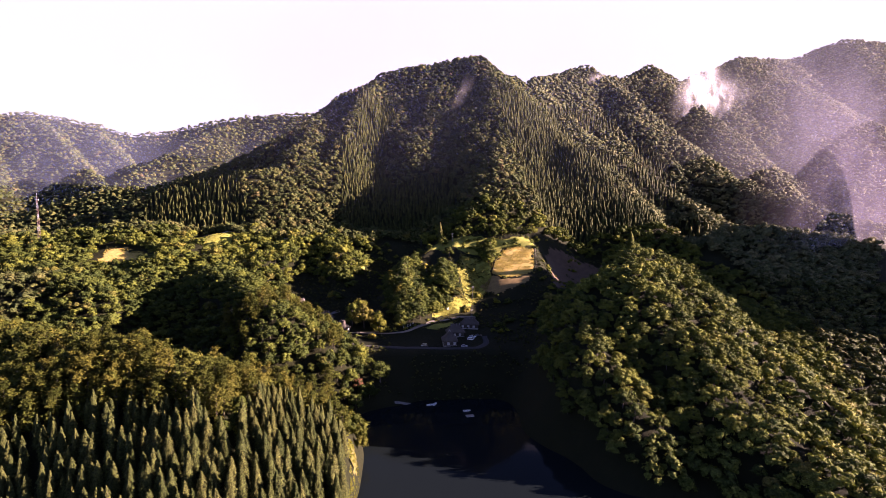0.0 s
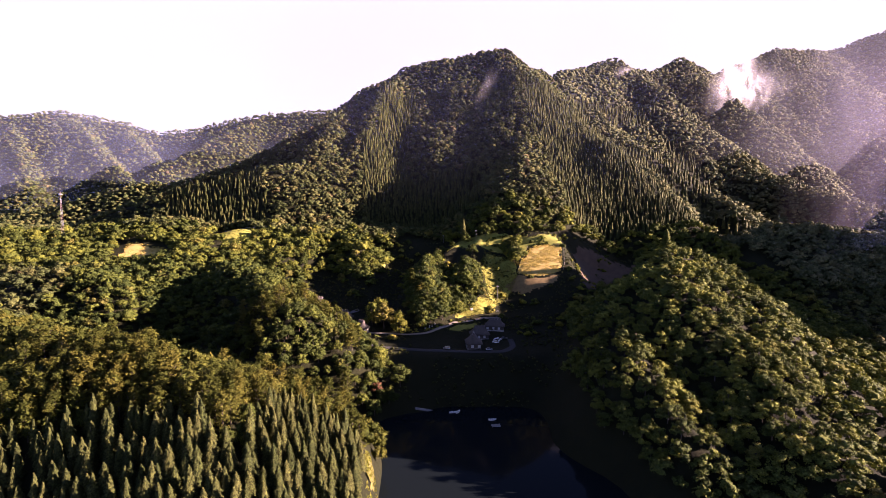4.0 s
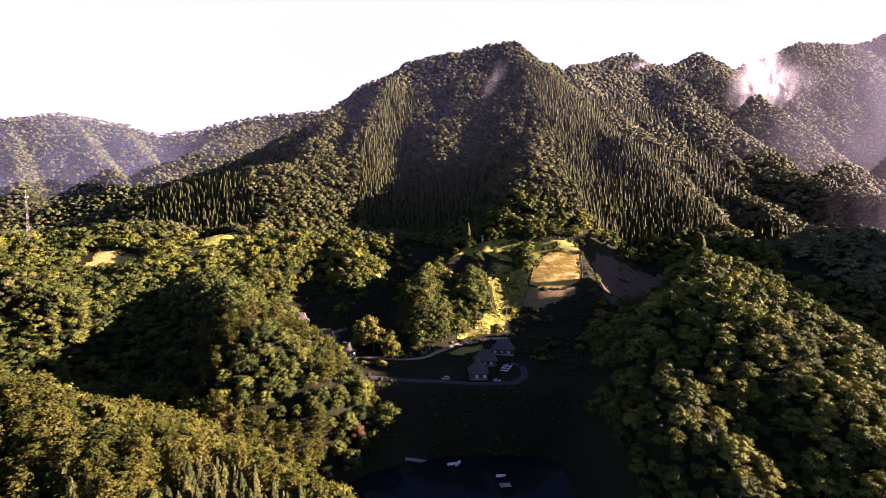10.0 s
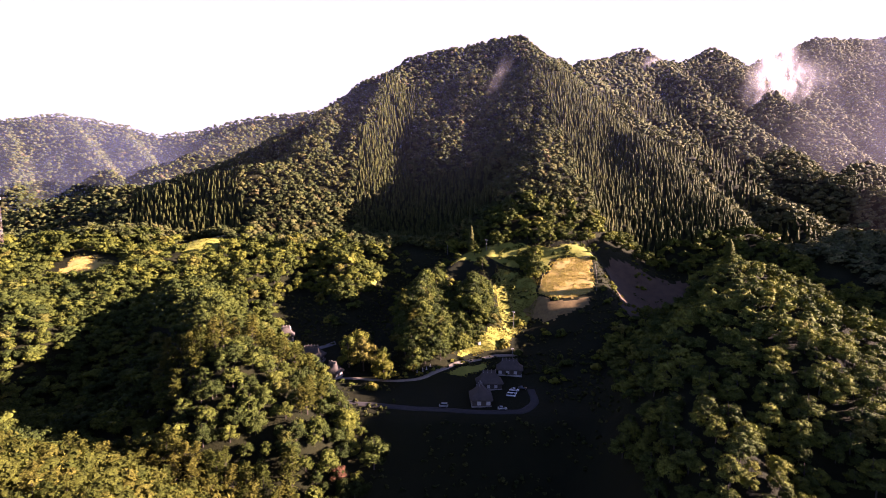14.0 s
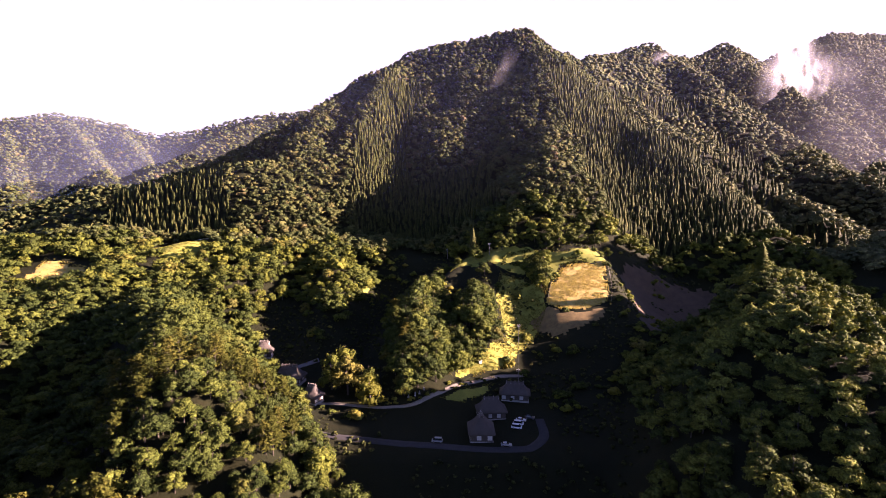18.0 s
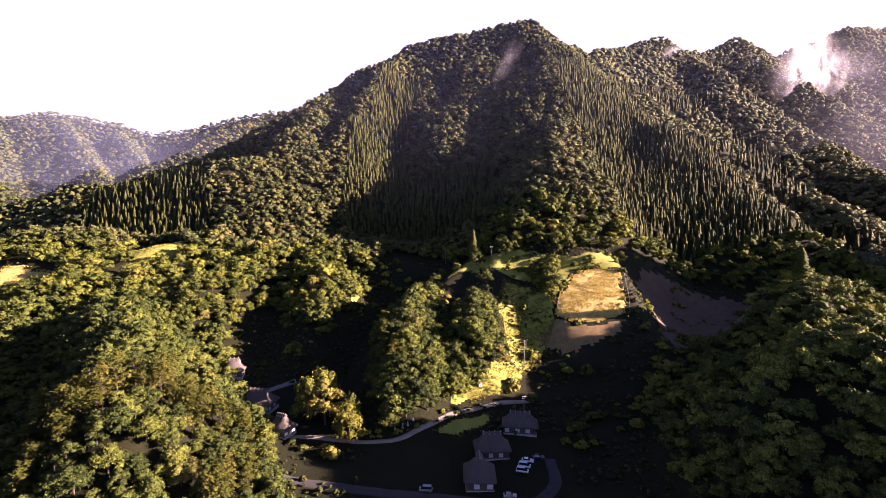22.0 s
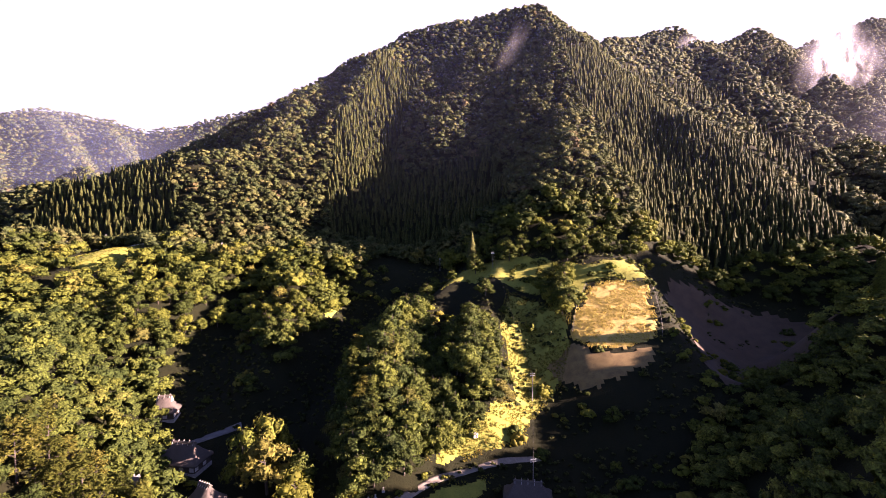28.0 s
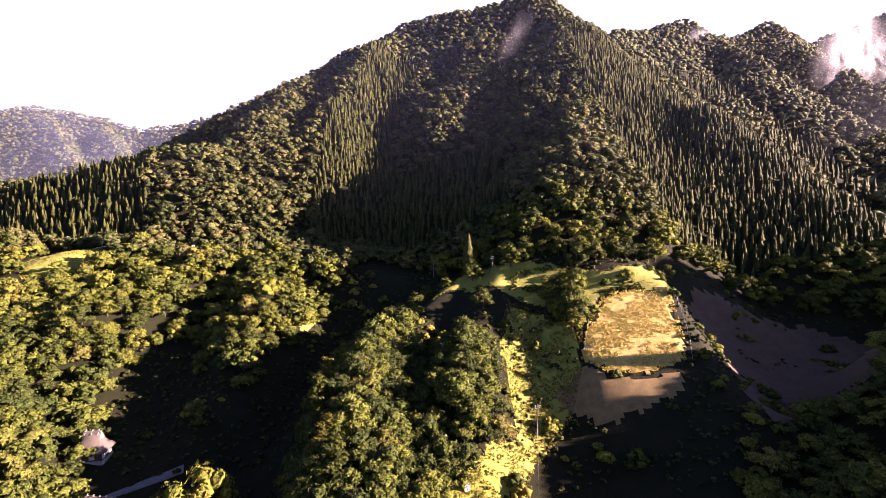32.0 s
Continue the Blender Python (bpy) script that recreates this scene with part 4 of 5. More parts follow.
def patch(name, poly, material, label, lift=0.08, gap=1.6, ragged=1.5):
    """A field or bank with a ragged rim, laid over the ground."""
    P = np.array(poly)
    gx, gy = np.arange(P[:, 0].min() - 2, P[:, 0].max() + 2, gap), np.arange(P[:, 1].min() - 2, P[:, 1].max() + 2, gap)
    X, Y = np.meshgrid(gx, gy)
    C = np.stack([X.ravel(), Y.ravel()], -1)
    C = C + np.stack([value_noise(C[:, 0] / 4, C[:, 1] / 4, 61), value_noise(C[:, 0] / 4, C[:, 1] / 4, 62)], -1) * ragged
    ok = inside(C, poly).reshape(X.shape)
    Z = land(X, Y) + lift
    rim = ok.copy()
    rim[1:-1, 1:-1] = ok[1:-1, 1:-1] & ok[:-2, 1:-1] & ok[2:, 1:-1] & ok[1:-1, :-2] & ok[1:-1, 2:]
    Z = np.where(rim, Z + 0.1, Z - 0.25)
    nx = len(gx)
    j, i = np.nonzero(ok[:-1, :-1] & ok[1:, :-1] & ok[:-1, 1:] & ok[1:, 1:])
    k = j * nx + i
    used, inv = np.unique(np.stack([k, k + 1, k + nx + 1, k + nx], -1), return_inverse=True)
    me = bpy.data.meshes.new(name)
    fill(me, np.stack([X.ravel(), Y.ravel(), Z.ravel()], -1)[used], inv.reshape(-1, 4))
    me.materials.append(material)
    me.polygons.foreach_set("use_smooth", np.ones(len(k), bool))
    return tagged(new(name, me), label, "field", kind="structure")


def tufts(name, poly, count, material, size, label, seed, lift=0.1):
    """Blades and weeds over a patch, too many to count."""
    rng = np.random.default_rng(seed)
    P = np.array(poly)
    p = np.column_stack([rng.uniform(P[:, 0].min(), P[:, 0].max(), count * 2), rng.uniform(P[:, 1].min(), P[:, 1].max(), count * 2)])
    p = p[inside(p, poly)][:count]
    dens = value_noise(p[:, 0] / 5, p[:, 1] / 5, seed) + value_noise(p[:, 0] / 2, p[:, 1] / 2, seed + 1) > -0.5
    p = p[dens]
    c = np.column_stack([p, land(p[:, 0], p[:, 1]) + lift + size * 0.5])
    out = rand_dirs(rng, len(p)) * 0.6 + np.array([0.3, -0.5, 0.8])
    co, fc = sprays(rng, c, out / np.linalg.norm(out, axis=1, keepdims=True), size, 0.5)
    me = bpy.data.meshes.new(name)
    fill(me, co, fc)
    me.attributes.new("tint", "FLOAT", "POINT").data.foreach_set("value", np.repeat(rng.uniform(0, 0.999, len(p)), 3).astype(np.float32))
    me.materials.append(material)
    return tagged(new(name, me), label, "grass", kind="stuff")


FIELD = [(84, 364), (98, 366), (113, 362), (107, 336), (103, 325), (88, 320), (73, 322), (66, 331), (72, 346)]
patch("field_dry_grass", FIELD, M_STRAW, "steep field of dry golden grass", lift=0.25)
tufts("straw_tufts", FIELD, 9000, M_STRAWTUFT, 0.42, "dry golden grass tufts on the steep field", 71, 0.25)
# Same field as above; the shadow across its foot is painted by a browner material.
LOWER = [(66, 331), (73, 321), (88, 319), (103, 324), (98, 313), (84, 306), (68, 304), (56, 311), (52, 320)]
patch("field_lower", LOWER, M_STRAW_SHADED, "foot of the dry field, its shade put into the grass colour", lift=0.3)
WEST_FIELD = [(-312, 402), (-272, 392), (-238, 370), (-258, 358), (-286, 362), (-306, 372)]
patch("field_western_stubble", WEST_FIELD, M_STRAW, "pale stubble field among woods", gap=3.0)
tufts("stubble_tufts", WEST_FIELD, 2500, M_STRAWTUFT, 0.55, "dry stubble tufts", 72)
MEADOWS = {
    "terrace": [(6, 378), (18, 388), (34, 380), (44, 374), (60, 364), (70, 346), (84, 365), (98, 367), (114, 363), (120, 378), (110, 386), (88, 380), (66, 396), (46, 404), (28, 408), (10, 398)],
    "track": [(1, 251), (9, 259), (20, 265), (28, 267), (24, 258), (13, 249)],
    "west": [(-232, 402), (-206, 386), (-192, 402), (-190, 424), (-206, 438), (-234, 444), (-244, 436)],
    "spur": [(-64, 372), (-54, 366), (-52, 384), (-60, 394)],
}
for key, poly in MEADOWS.items():
    patch("meadow_" + key, poly, M_MEADOW, "sunlit patch of yellow-green meadow grass", lift=0.2)
tufts("meadow_tufts", MEADOWS["terrace"], 9000, M_TUFT, 0.42, "yellow-green grass and weeds on the terrace", 73)
tufts("meadow_tufts_track", MEADOWS["track"], 900, M_TUFT, 0.3, "bright grass beside the gravel track", 74)
tufts("meadow_tufts_west", MEADOWS["west"], 4000, M_TUFT, 0.6, "bright grass on the western slope", 75)
BRUSH = [(2, 262), (12, 267), (22, 272), (36, 279), (46, 295), (58, 310), (66, 328), (70, 345), (58, 362), (42, 372), (36, 345), (36, 318), (34, 296), (20, 284), (8, 272)]
patch("bank_brush_slope", BRUSH, M_MEADOW, "rough yellow-brown grass slope beside the hummock", lift=0.15)
# West rim held back: the near-black ground there stands in for shade.
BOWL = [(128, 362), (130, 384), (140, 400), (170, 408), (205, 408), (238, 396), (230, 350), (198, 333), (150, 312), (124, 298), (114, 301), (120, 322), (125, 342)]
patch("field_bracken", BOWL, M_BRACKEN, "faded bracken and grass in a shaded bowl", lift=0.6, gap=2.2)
tufts("autumn_brush", BRUSH, 16000, M_BRUSH, 0.42, "yellow-brown brush and vines on the slope", 76, 0.4)
SHORE = [(-34, 72), (-31, 74), (-28, 88), (-31, 101), (-37, 113), (-38.5, 109), (-34, 96), (-32, 84)]
patch("bank_lake_shore", SHORE, M_BANK, "yellow grassy bank along the lake shore", gap=1.4)
tufts("shore_tufts", SHORE, 1600, M_TUFT, 0.45, "yellow-green grass along the lake shore", 77)
strip("path_gravel", [(-66, 246), (-47, 249), (-28, 245), (-12, 244.5), (-3, 251), (9, 262), (20, 268), (31, 272), (44, 275)], 2.3, M_GRAVEL, "pale gravel track curving below the hummock")
strip("path_yard", [(-52, 222), (-20, 217.5), (0, 214.5), (22, 211.5), (36, 212), (44, 222), (44, 236)], 4.2, M_LANE, "grey lane past the large farmhouse")
strip("path_lane", [(-64, 240), (-80, 250), (-86, 262), (-84, 275), (-78, 283), (-66, 290)], 3.2, M_CONCRETE, "narrow concrete lane beside the thatched house")
strip("road_terrace", [(-300, 452), (-240, 448), (-205, 446), (-172, 436), (-140, 432), (-105, 434), (-80, 440)], 5.0, M_CONCRETE, "pale mountain road along the terrace")
strip("path_jetty_edge", [(-18, 174), (-8, 175), (4, 175.5)], 1.4, M_CONCRETE, "low concrete edge at the lake's head", 0.5)

# rough scrub over the open valley
q, gx, gy = scatter(-125, 245, 180, 430, 3.4, 41)
q = q[inside(q, OPEN[0]) & ~inside(q, HUMPS[0]) & ~inside(q, HUMPS[1]) & ~inside(q, FIELD) & ~inside(q, LOWER) & ~inside(q, MEADOWS["terrace"]) & ~inside(q, MEADOWS["track"])]
clear = (np.abs(q[:, 0] - 14) < 36) & (np.abs(q[:, 1] - 228) < 22)
track = (np.abs(q[:, 1] - np.interp(q[:, 0], [-62, -28, -12, 5, 18, 52, 75], [252, 243, 245, 266, 273, 281, 282])) < 3.5) & (q[:, 0] > -62) & (q[:, 0] < 76)
homes = ((q[:, 0] < -48) & (q[:, 1] < 302) & (q[:, 1] > 236))
q = q[~clear & ~track & ~(homes & (q[:, 1] < 286)) & ((value_noise(q[:, 0] / 12, q[:, 1] / 12, 17) > -0.25) | ((q[:, 0] < -30) & (q[:, 1] > 286))) & ~(inside(q, BOWL) & (value_noise(q[:, 0] / 9, q[:, 1] / 9, 19) < 0.5))]
# Dark cedar colour on the scrub deepens the valley's shade.
wood("valley_scrub", "low rough scrub and tall weeds on the valley floor", DIM_BROAD, q, M_CEDAR, 42, 0.12, 0.34)

# ---------------------------------------------------------------- poles, wires, mast, rails, boats
def utility_pole(x, y, height, turn, label="grey concrete utility pole with a crossarm"):
    root = new("utility_pole")
    tagged(root, label, "utility pole", group="utility poles")
    root.matrix_basis = pose(x, y, float(land(x, y)) - 0.3, 0, 0, turn)
    bm = bmesh.new()
    bough(bm, (0, 0, 0), (0, 0, height), 0.19, 0.11, 8)
    part("pole", bm, M_CONCRETE, root)
    for z in (height - 0.5, height - 1.2):
        arm = piece("crossarm", M_METAL, root, (0, 0, z), (1.9, 0.12, 0.12), 0.02)
        for u in (-0.8, 0, 0.8):
            bm = bmesh.new()
            loft(bm, [[(u + math.cos(a * 1.047) * r, math.sin(a * 1.047) * r, z + zz) for a in range(6)] for zz, r in ((0.07, 0.05), (0.14, 0.09), (0.2, 0.05), (0.27, 0.07))])
            part("insulator", bm, M_WHITEPAINT, arm)
    return Vector((x, y, float(land(x, y)) - 0.3 + height - 0.3))


def power_line(a, b, sag, label="thin dark power cable sagging between poles"):
    bm = bmesh.new()
    prev = None
    for i in range(13):
        t = i / 12
        q = a.lerp(b, t) - Vector((0, 0, 4 * sag * t * (1 - t)))
        if prev:
            rod(bm, prev, q, 0.03, 4)
        prev = q
    me = bpy.data.meshes.new("power_line")
    bm.to_mesh(me)
    bm.free()
    me.materials.append(M_RUBBER)
    return tagged(new("power_line", me), label, "cable", group="power cables")


tops = [utility_pole(*a) for a in ((38, 257, 13, 20), (45, 303, 12, 15), (36, 394, 10, 10), (-237, 450, 11, 80), (-158, 436, 11, 80), (-148, 440, 9, 75), (4, 424, 9, 60))]
power_line(tops[0], tops[1], 1.2)
power_line(tops[1], tops[2], 1.6)
power_line(tops[3], tops[4], 2.0)
power_line(tops[4], tops[6], 2.5)


def lattice_mast(x, y, top_z):
    root = new("lattice_mast")
    tagged(root, "tall red and white lattice radio mast above the woods", "radio mast")
    z0 = float(land(x, y)) - 0.5
    h = top_z - z0
    root.matrix_basis = pose(x, y, z0, 0, 0, 20)
    n = 9

    def corner(i, f):
        w = 1.2 * (1 - f) + 0.3 * f
        return Vector(((-w, w, w, -w)[i % 4], (-w, -w, w, w)[i % 4], h * f))
    for k in range(n):
        bm = bmesh.new()
        f0, f1 = k / n, (k + 1) / n
        for i in range(4):
            rod(bm, corner(i, f0), corner(i, f1), 0.04, 5)
            rod(bm, corner(i, f0), corner(i + 1, f1), 0.04, 4)
            rod(bm, corner(i + 1, f0), corner(i, f1), 0.04, 4)
            rod(bm, corner(i, f1), corner(i + 1, f1), 0.04, 4)
        part("mast_section", bm, M_REDPAINT if k % 2 == 0 else M_MASTGREY, root, "red painted section" if k % 2 == 0 else "white painted section")
    bm = bmesh.new()
    rod(bm, (0, 0, h), (0, 0, h + 4), 0.09)
    part("antenna", bm, M_METAL, root)
    for a in (0, 2.1, 4.2):
        bm = bmesh.new()
        c = Vector((math.cos(a) * 1.0, math.sin(a) * 1.0, h - 2.5))
        loft(bm, [[(c.x + math.cos(b * 0.628) * r * -math.sin(a) + math.cos(a) * d, c.y + math.cos(b * 0.628) * r * math.cos(a) + math.sin(a) * d, c.z + math.sin(b * 0.628) * r) for b in range(10)] for d, r in ((0, 0.3), (0.25, 0.8), (0.35, 0.8))])
        part("dish", bm, M_WHITEPAINT, root)


lattice_mast(-382, 411, 127)


def guard_rail(nodes):
    root = new("guard_rail")
    tagged(root, "white steel guard rail along the terrace road", "guard rail")
    pts = []
    for (ax, ay), (bx, by) in zip(nodes, nodes[1:]):
        n = max(1, round(math.hypot(bx - ax, by - ay) / 4))
        pts += [(ax + (bx - ax) * i / n, ay + (by - ay) * i / n) for i in range(n)]
    pts.append(nodes[-1])
    v = [Vector((x, y, float(land(x, y)))) for x, y in pts]
    bm = bmesh.new()
    up = Vector((0, 0, 1))
    rings = []
    for i, q in enumerate(v):
        d = (v[min(i + 1, len(v) - 1)] - v[max(i - 1, 0)]).normalized()
        s = d.cross(up).normalized()
        rings.append([q + s * a + up * b for a, b in ((0.02, 0.55), (0.09, 0.62), (0.02, 0.7), (0.09, 0.78), (0.02, 0.86), (-0.02, 0.86), (-0.02, 0.55))])
    loft(bm, rings)
    part("rail", bm, M_WHITEPAINT, root)
    for q in v:
        bm = bmesh.new()
        rod(bm, q - up * 0.4, q + up * 0.85, 0.07)
        part("post", bm, M_METAL, root)


guard_rail([(-236, 444), (-205, 442), (-174, 432.5), (-142, 428.8), (-106, 430.5)])


def rowing_boat(x, y, turn, label):
    root = new("rowing_boat")
    tagged(root, label, "boat", group="boats at the lake's head")
    root.matrix_basis = pose(x, y, 0.32, 0, 0, turn)
    bm = bmesh.new()
    rings = []
    for u, w, k in ((-2.0, 0.5, 0.1), (-1.2, 0.72, 0.0), (0, 0.8, 0.0), (1.2, 0.62, 0.05), (2.1, 0.08, 0.25)):
        rings.append([(u, -w, 0.5 + k), (u, -w * 0.75, 0.0 + k), (u, 0, -0.12 + k), (u, w * 0.75, 0.0 + k), (u, w, 0.5 + k), (u, w * 0.86, 0.48 + k), (u, w * 0.6, 0.12 + k), (u, 0, 0.05 + k), (u, -w * 0.6, 0.12 + k), (u, -w * 0.86, 0.48 + k)])
    loft(bm, rings)
    part("hull", bm, M_HULL, root)
    for u, w in ((-1.1, 1.1), (0.3, 1.2)):
        piece("thwart", M_PALEWOOD, root, (u, 0, 0.36), (0.3, w, 0.05), 0.01)


rowing_boat(2.4, 172.0, 15, "small white rowing boat moored at the lake's head")
rowing_boat(5.2, 172.5, 60, "small white rowing boat moored at the lake's head")
rowing_boat(22.5, 162.5, 5, "white rowing boat beside a floating platform")
raft = new("floating_platform")
tagged(raft, "weathered timber floating platform on the dark lake", "raft")
raft.matrix_basis = pose(23.5, 156.0, 0.35, 0, 0, 8)
for i in range(9):
    piece("plank", M_PALEWOOD, raft, (-2.0 + i * 0.5, 0, 0.28), (0.46, 2.6, 0.08), 0.015)
for sgn in (-1, 1):
    bm = bmesh.new()
    rod(bm, (-2.2, sgn * 0.9, 0.05), (2.2, sgn * 0.9, 0.05), 0.2, 8)
    part("float", bm, M_METAL, raft)

# a low stone wall and a small white shed by the track
shrine = new("roadside_shrine")
tagged(shrine, "small pale shrine at the bend of the track", "shrine")
shrine.matrix_basis = pose(21.5, 279.0, float(land(21.5, 279)), 0, 0, 20) @ Matrix.Diagonal((0.5, 0.5, 0.55, 1))
for nm, c, s in (("wall", (0, -1.2, 1.0), (3.0, 0.15, 2.2)), ("wall", (0, 1.2, 1.0), (3.0, 0.15, 2.2)), ("wall", (-1.43, 0, 1.0), (0.15, 2.25, 2.2)), ("wall", (1.43, 0, 1.0), (0.15, 2.25, 2.2))):
    piece(nm, M_PLASTER, shrine, c, s, 0.01)
bm = bmesh.new()
loft(bm, [[(u, -1.7, 2.0), (u, 0, 2.9), (u, 1.7, 2.0), (u, 1.7, 2.12), (u, 0, 3.02), (u, -1.7, 2.12)] for u in (-1.8, 1.8)])
part("roof", bm, M_METAL, shrine)
piece("door", M_WOOD, shrine, (0.3, -1.29, 0.9), (0.8, 0.06, 1.8), 0.01)


def grave_stone(x, y, h):
    root = new("stone_marker")
    tagged(root, "weathered standing stone marker beside the track", "stone marker", group="stone markers")
    root.matrix_basis = pose(x, y, float(land(x, y)) - 0.1, 0, 0, 15 + x)
    piece("base", M_STONE, root, (0, 0, 0.25), (0.9, 0.7, 0.5), 0.04)
    piece("shaft", M_STONE, root, (0, 0, 0.5 + h / 2), (0.45, 0.35, h), 0.05)


for x, y, h in ((-10.5, 250.5, 1.5), (-8.6, 251.5, 1.1), (-13.5, 250.2, 0.9), (-6.6, 253.5, 1.0)):
    grave_stone(x, y, h)


def field_fence(nodes):
    root = new("field_fence")
    tagged(root, "low wooden post fence beside the dry field", "fence")
    v = []
    for (ax, ay), (bx, by) in zip(nodes, nodes[1:]):
        n = max(1, round(math.hypot(bx - ax, by - ay) / 3))
        v += [(ax + (bx - ax) * i / n, ay + (by - ay) * i / n) for i in range(n)]
    v = [Vector((x, y, float(land(x, y)))) for x, y in v + [nodes[-1]]]
    up = Vector((0, 0, 1))
    for a in v:
        bm = bmesh.new()
        bough(bm, a - up * 0.3, a + up * 1.3, 0.09, 0.07, 6)
        part("post", bm, M_PALEWOOD, root)
    for a, b in zip(v, v[1:]):
        bm = bmesh.new()
        rod(bm, a + up * 1.1, b + up * 1.1, 0.04, 5)
        part("rail", bm, M_PALEWOOD, root)


field_fence([(115, 362), (109, 336), (105, 325)])
field_fence([(82, 364), (74, 350), (68, 334)])


# ---------------------------------------------------------------- single trees and shrubs of the hamlet
def stand(proto, x, y, s, sz=None, turn=0.0, label=""):
    proto.matrix_basis = Matrix.Translation((x, y, float(land(x, y)) - 0.2)) @ Matrix.Rotation(turn, 4, "Z") @ Matrix.Diagonal((s, s, sz or s, 1))
    return tagged(proto, label)


M_BRIGHT = foliage("persimmon_leaves", [(0.0, (0.075, 0.085, 0.012)), (1.0, (0.11, 0.11, 0.016))], 0.32)
stand(broad_set(1, 501, "broad yellow-green tree standing alone beside the gravel track", M_BRIGHT, "persimmon_tree")[0], -31, 247.5, 1.45, 1.6)
stand(broad_set(1, 502, "broad dark-green tree beside a lone yellow-green one", None, "persimmon_tree")[0], -33, 258, 1.15, 1.55)
stand(broad_set(1, 503, "dark broad tree in the shade beside the track", None, "persimmon_tree")[0], -43, 257, 1.9, 2.2)
stand(broad_set(1, 513, "dark broad tree in the shade beside the track", None, "persimmon_tree")[0], -52, 262, 1.5, 2.1)
stand(broad_set(1, 514, "dark broad tree in the shade behind the lone tree", None, "persimmon_tree")[0], -46, 269, 1.8, 2.3)
stand(broad_set(1, 504, "small bright maple beside stone markers", M_BRIGHT, "maple_tree")[0], -15.5, 251.5, 0.72, 0.75)
stand(broad_set(1, 505, "big round-crowned tree at the foot of the mountain", None, "round_tree")[0], 122, 402, 1.45, 1.5)
stand(broad_set(1, 506, "broad bright tree on the lake headland", None, "round_tree")[0], -27, 186, 1.5, 1.5)
stand(broad_set(1, 507, "broad tree on the lake headland", None, "round_tree")[0], -40, 196, 1.3, 1.4)
stand(broad_set(1, 508, "round dark tree on the terrace edge", None, "round_tree")[0], -2, 385, 1.1, 1.1)
stand(broad_set(1, 509, "round dark tree on the terrace edge", None, "round_tree")[0], 12, 392, 0.8, 0.8)
stand(broad_set(1, 510, "small russet autumn tree on the lake headland", M_RED, "cherry_tree")[0], -39, 177, 0.75, 0.85)
stand(tree_proto("fir_tree", "tall narrow conifer standing over the terrace", "tree", cedar_crown(511, 3.2, 2.0, 17, 14, 12), M_CEDAR, 16, 0.25, 511, 0), 24, 404, 1.25)
stand(tree_proto("fir_tree", "tall conifer on top of the lakeside knoll", "tree", cedar_crown(512, 4.2, 2.0, 15, 14, 12), M_PINE, 14, 0.25, 512, 0), 190, 317, 1.2)

SHRUBS = [tree_proto("shrub", "low rounded shrub in rough grass", "shrub", broad_crown(520 + k, 1.9, 0.1, 2.6, 7, 1, 40, 0.3), (M_BROAD, M_BROAD, M_TUFT)[k], 1.8, 0.07, 520 + k, 3) for k in range(3)]
rs = np.random.default_rng(55)
sp = np.column_stack([rs.uniform(-110, 240, 2000), rs.uniform(235, 425, 2000)])
sp = sp[inside(sp, OPEN[0]) & ~inside(sp, FIELD) & ~inside(sp, LOWER) & ~inside(sp, HUMPS[0]) & ~inside(sp, HUMPS[1])]
sp = sp[(value_noise(sp[:, 0] / 14, sp[:, 1] / 14, 91) > 0.12) & ~((np.abs(sp[:, 0] - 20) < 32) & (sp[:, 1] < 262)) & ~((sp[:, 0] < -40) & (sp[:, 1] < 290)) & ~((np.abs(sp[:, 0] + 5) < 28) & (sp[:, 1] < 280))][:230]
plant(SHRUBS, np.column_stack([sp, land(sp[:, 0], sp[:, 1])]), "shrubs in the valley", 56, 0.6, 1.7)
hedge = [(-22, 247.5), (-19, 247.2), (-12, 248.2), (-8, 249), (-5, 251), (-2, 253.5), (5, 261), (8, 259), (11, 262.5), (-24, 250), (-20, 250)]
HEDGE = [tree_proto("hedge_bush", "clipped bright bush beside the gravel track", "bush", broad_crown(530 + k, 1.3, 0.0, 1.7, 7, 1, 40, 0.2), M_TUFT, 1.2, 0.05, 530 + k, 3) for k in range(2)]
plant(HEDGE, [(x, y, float(land(x, y))) for x, y in hedge], "bushes beside the track", 57, 0.8, 1.2)
YARD = [(-66, 256), (-70, 257), (-63, 257.5), (-60, 243), (-66, 247), (-80, 268), (-52, 243), (-47, 240)]
plant([tree_proto("garden_shrub", "garden shrub beside a thatched house", "bush", broad_crown(540, 1.8, 0.1, 2.8, 8, 1, 50, 0.25), M_BROAD, 1.8, 0.07, 540, 3)], [(x, y, float(land(x, y))) for x, y in YARD], "garden shrubs", 58, 0.8, 1.4)

bushes = [tree_proto("meadow_bush", "small rounded bush on the sunlit terrace meadow", "bush", broad_crown(570 + k, 1.7, 0.0, 2.4, 8, 1, 40, 0.28), M_BROAD, 1.6, 0.06, 570 + k, 3) for k in range(2)]
bp = np.column_stack([rs.uniform(0, 128, 400), rs.uniform(352, 405, 400)])
bp = bp[inside(bp, MEADOWS["terrace"]) & (value_noise(bp[:, 0] / 10, bp[:, 1] / 10, 93) > 0.0)][:46]
plant(bushes, np.column_stack([bp, land(bp[:, 0], bp[:, 1])]), "bushes on the terrace meadow", 61, 0.6, 1.5)
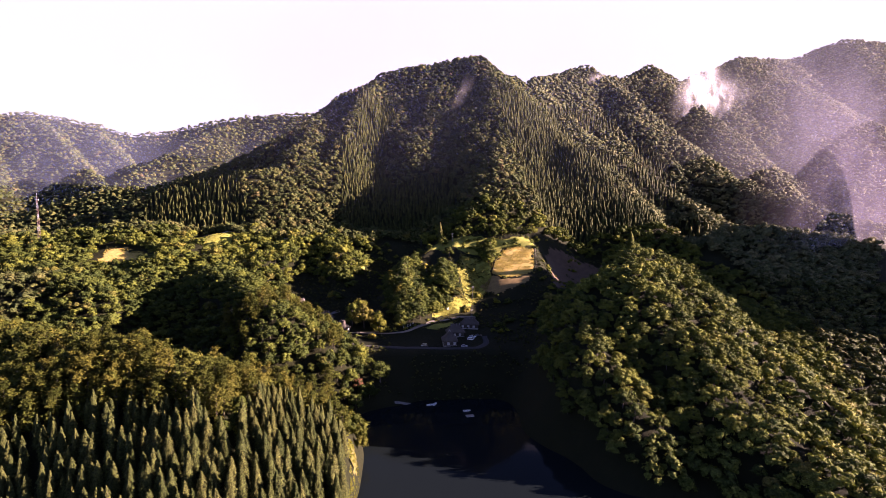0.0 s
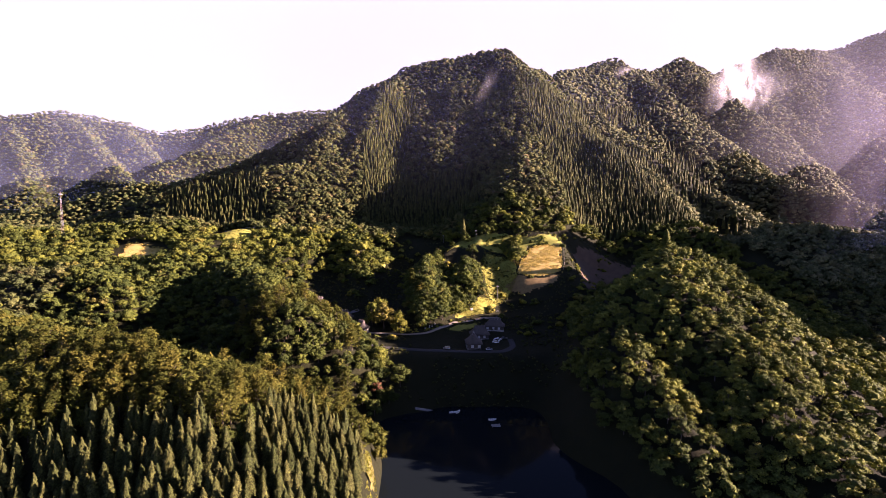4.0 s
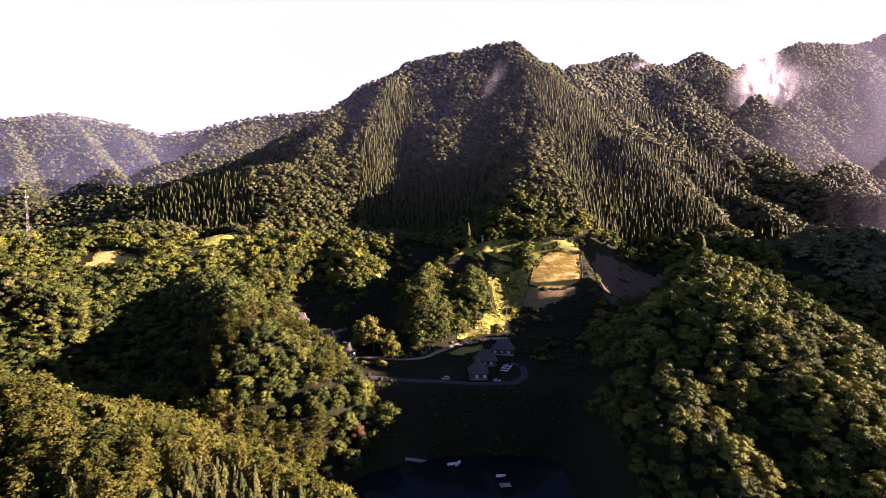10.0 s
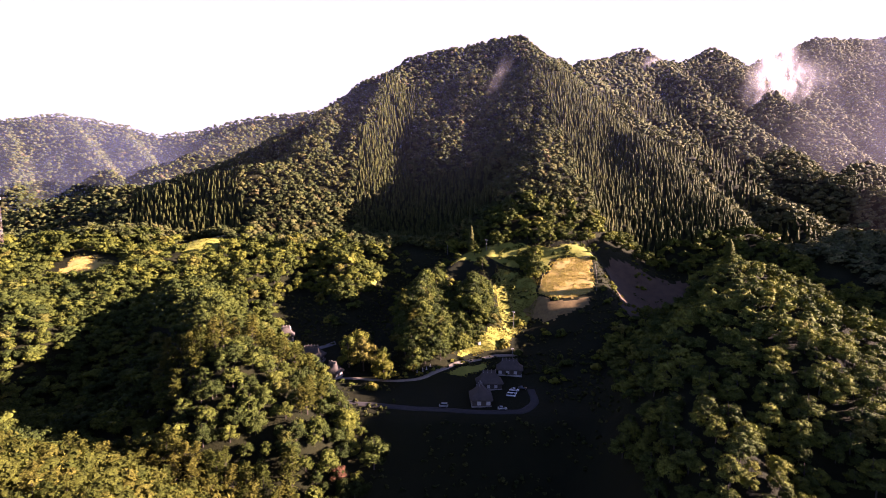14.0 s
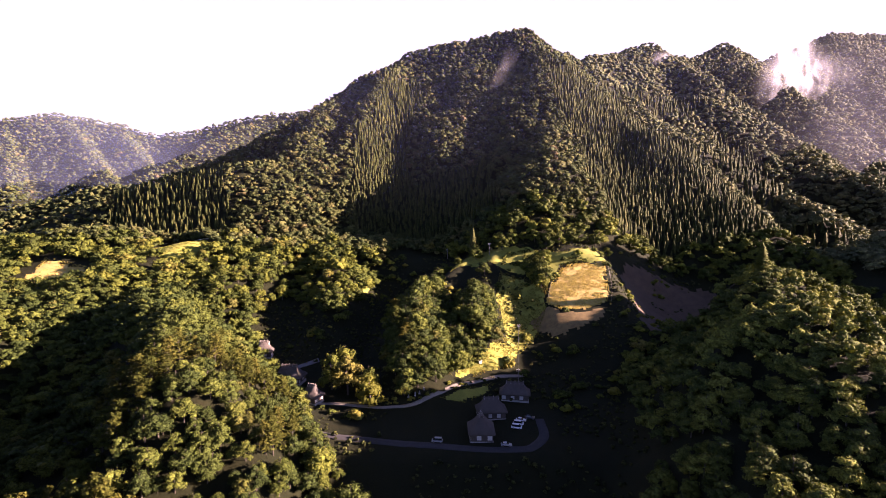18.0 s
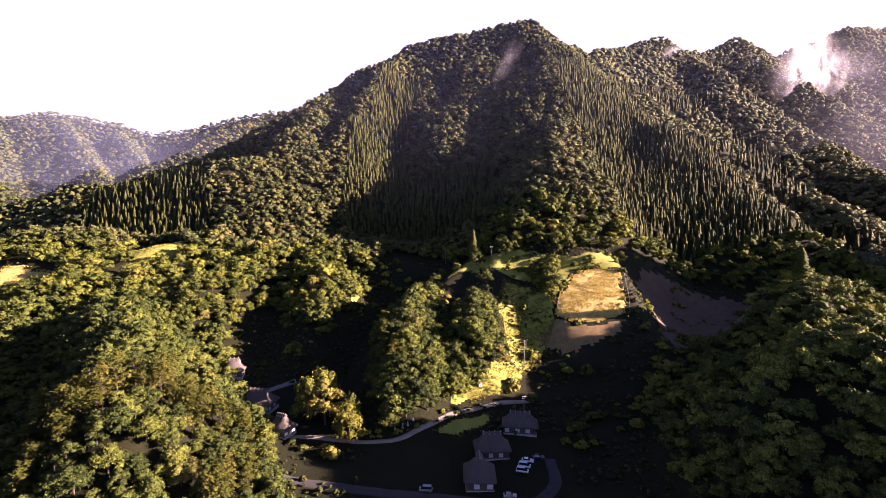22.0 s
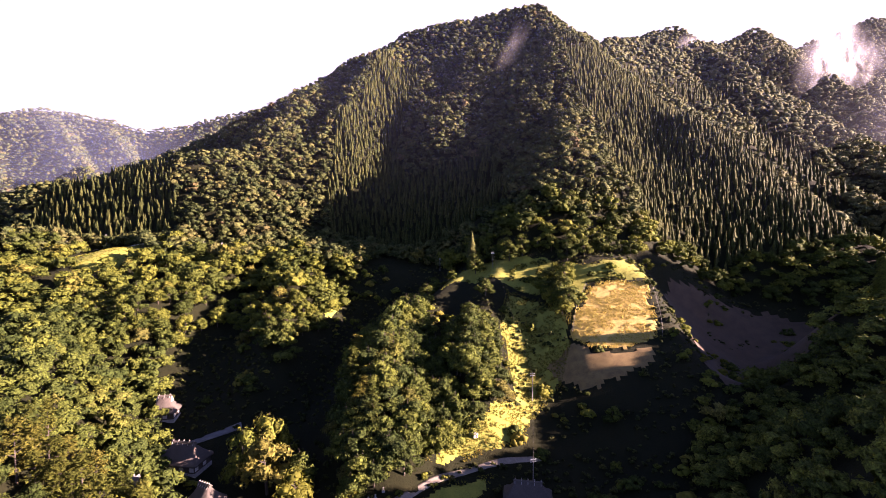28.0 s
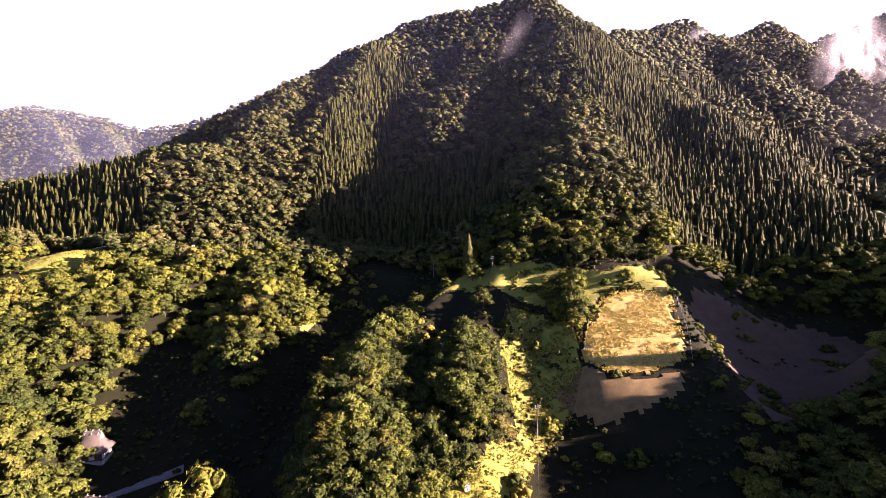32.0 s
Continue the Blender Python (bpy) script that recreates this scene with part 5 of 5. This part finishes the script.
GROVE = [(62, 356), (67, 364), (60, 366), (64, 371), (70, 349), (66, 352), (69, 358), (63, 360), (71, 364), (66, 346), (73, 371), (69, 375), (78, 389), (88, 391), (98, 394), (46, 398), (54, 400), (-12, 386), (2, 396), (30, 362), (36, 404), (44, 406), (63, 402), (71, 400), (82, 399), (95, 398), (105, 397), (116, 396), (124, 392), (88, 404), (100, 405), (26, 396)]
plant(broad_set(2, 550, "dense dark broadleaf tree beside the dry field", None, "field_tree"), [(x, y, float(land(x, y))) for x, y in GROVE], "trees beside the dry field", 59, 0.95, 1.45)


# ---------------------------------------------------------------- mist and morning haze
def veil(name, label, material, centre, size, lean, seed, bulge=6.0, turn=0.0):
    """A softly bulging sheet of mist."""
    me = bpy.data.meshes.new(name)
    n = 14
    U, V = np.meshgrid(np.linspace(0, 1, n), np.linspace(0, 1, n))
    b = value_noise(U * 3 + seed, V * 3, seed) * bulge
    x = (U - 0.5) * size[0] + (V - 0.5) * lean
    c, d = math.cos(radians(turn)), math.sin(radians(turn))
    co = np.stack([x * c - b * d, x * d + b * c, (V - 0.5) * size[1]], -1).reshape(-1, 3) + np.array(centre)
    i = (np.arange(n - 1)[:, None] * n + np.arange(n - 1)[None]).ravel()
    fc = np.stack([i, i + 1, i + n + 1, i + n], -1)
    fill(me, co, fc)
    uv = me.uv_layers.new(name="sheet")
    uv.data.foreach_set("uv", np.stack([U.ravel(), V.ravel()], -1)[fc.ravel()].astype(np.float32).ravel())
    me.materials.append(material)
    me.polygons.foreach_set("use_smooth", np.ones(len(fc), bool))
    return tagged(new(name, me), label, "mist", kind="stuff")


for k in range(2):
    veil("mist_bank", "bright mist rising over a wooded ridge", M_MIST, (672 + k * 34, 985 + k * 14, 408 - k * 20), (170 + k * 130, 240 - k * 90), 90, 3 + k, 8, 26)
veil("mist_bank", "pale mist drifting along a wooded ridge", M_WISP, (760, 985, 390), (260, 80), 60, 8, 8, 26)
veil("mist_wisp", "thin wisp of mist on a wooded slope", M_MIST, (415, 955, 405), (70, 36), 20, 13, 3, 26)
veil("mist_wisp", "thin wisp of mist on a wooded slope", M_WISP, (76, 652, 296), (30, 76), 40, 23, 3, 30)
# Wide tinted sheets added in place of hazy air.
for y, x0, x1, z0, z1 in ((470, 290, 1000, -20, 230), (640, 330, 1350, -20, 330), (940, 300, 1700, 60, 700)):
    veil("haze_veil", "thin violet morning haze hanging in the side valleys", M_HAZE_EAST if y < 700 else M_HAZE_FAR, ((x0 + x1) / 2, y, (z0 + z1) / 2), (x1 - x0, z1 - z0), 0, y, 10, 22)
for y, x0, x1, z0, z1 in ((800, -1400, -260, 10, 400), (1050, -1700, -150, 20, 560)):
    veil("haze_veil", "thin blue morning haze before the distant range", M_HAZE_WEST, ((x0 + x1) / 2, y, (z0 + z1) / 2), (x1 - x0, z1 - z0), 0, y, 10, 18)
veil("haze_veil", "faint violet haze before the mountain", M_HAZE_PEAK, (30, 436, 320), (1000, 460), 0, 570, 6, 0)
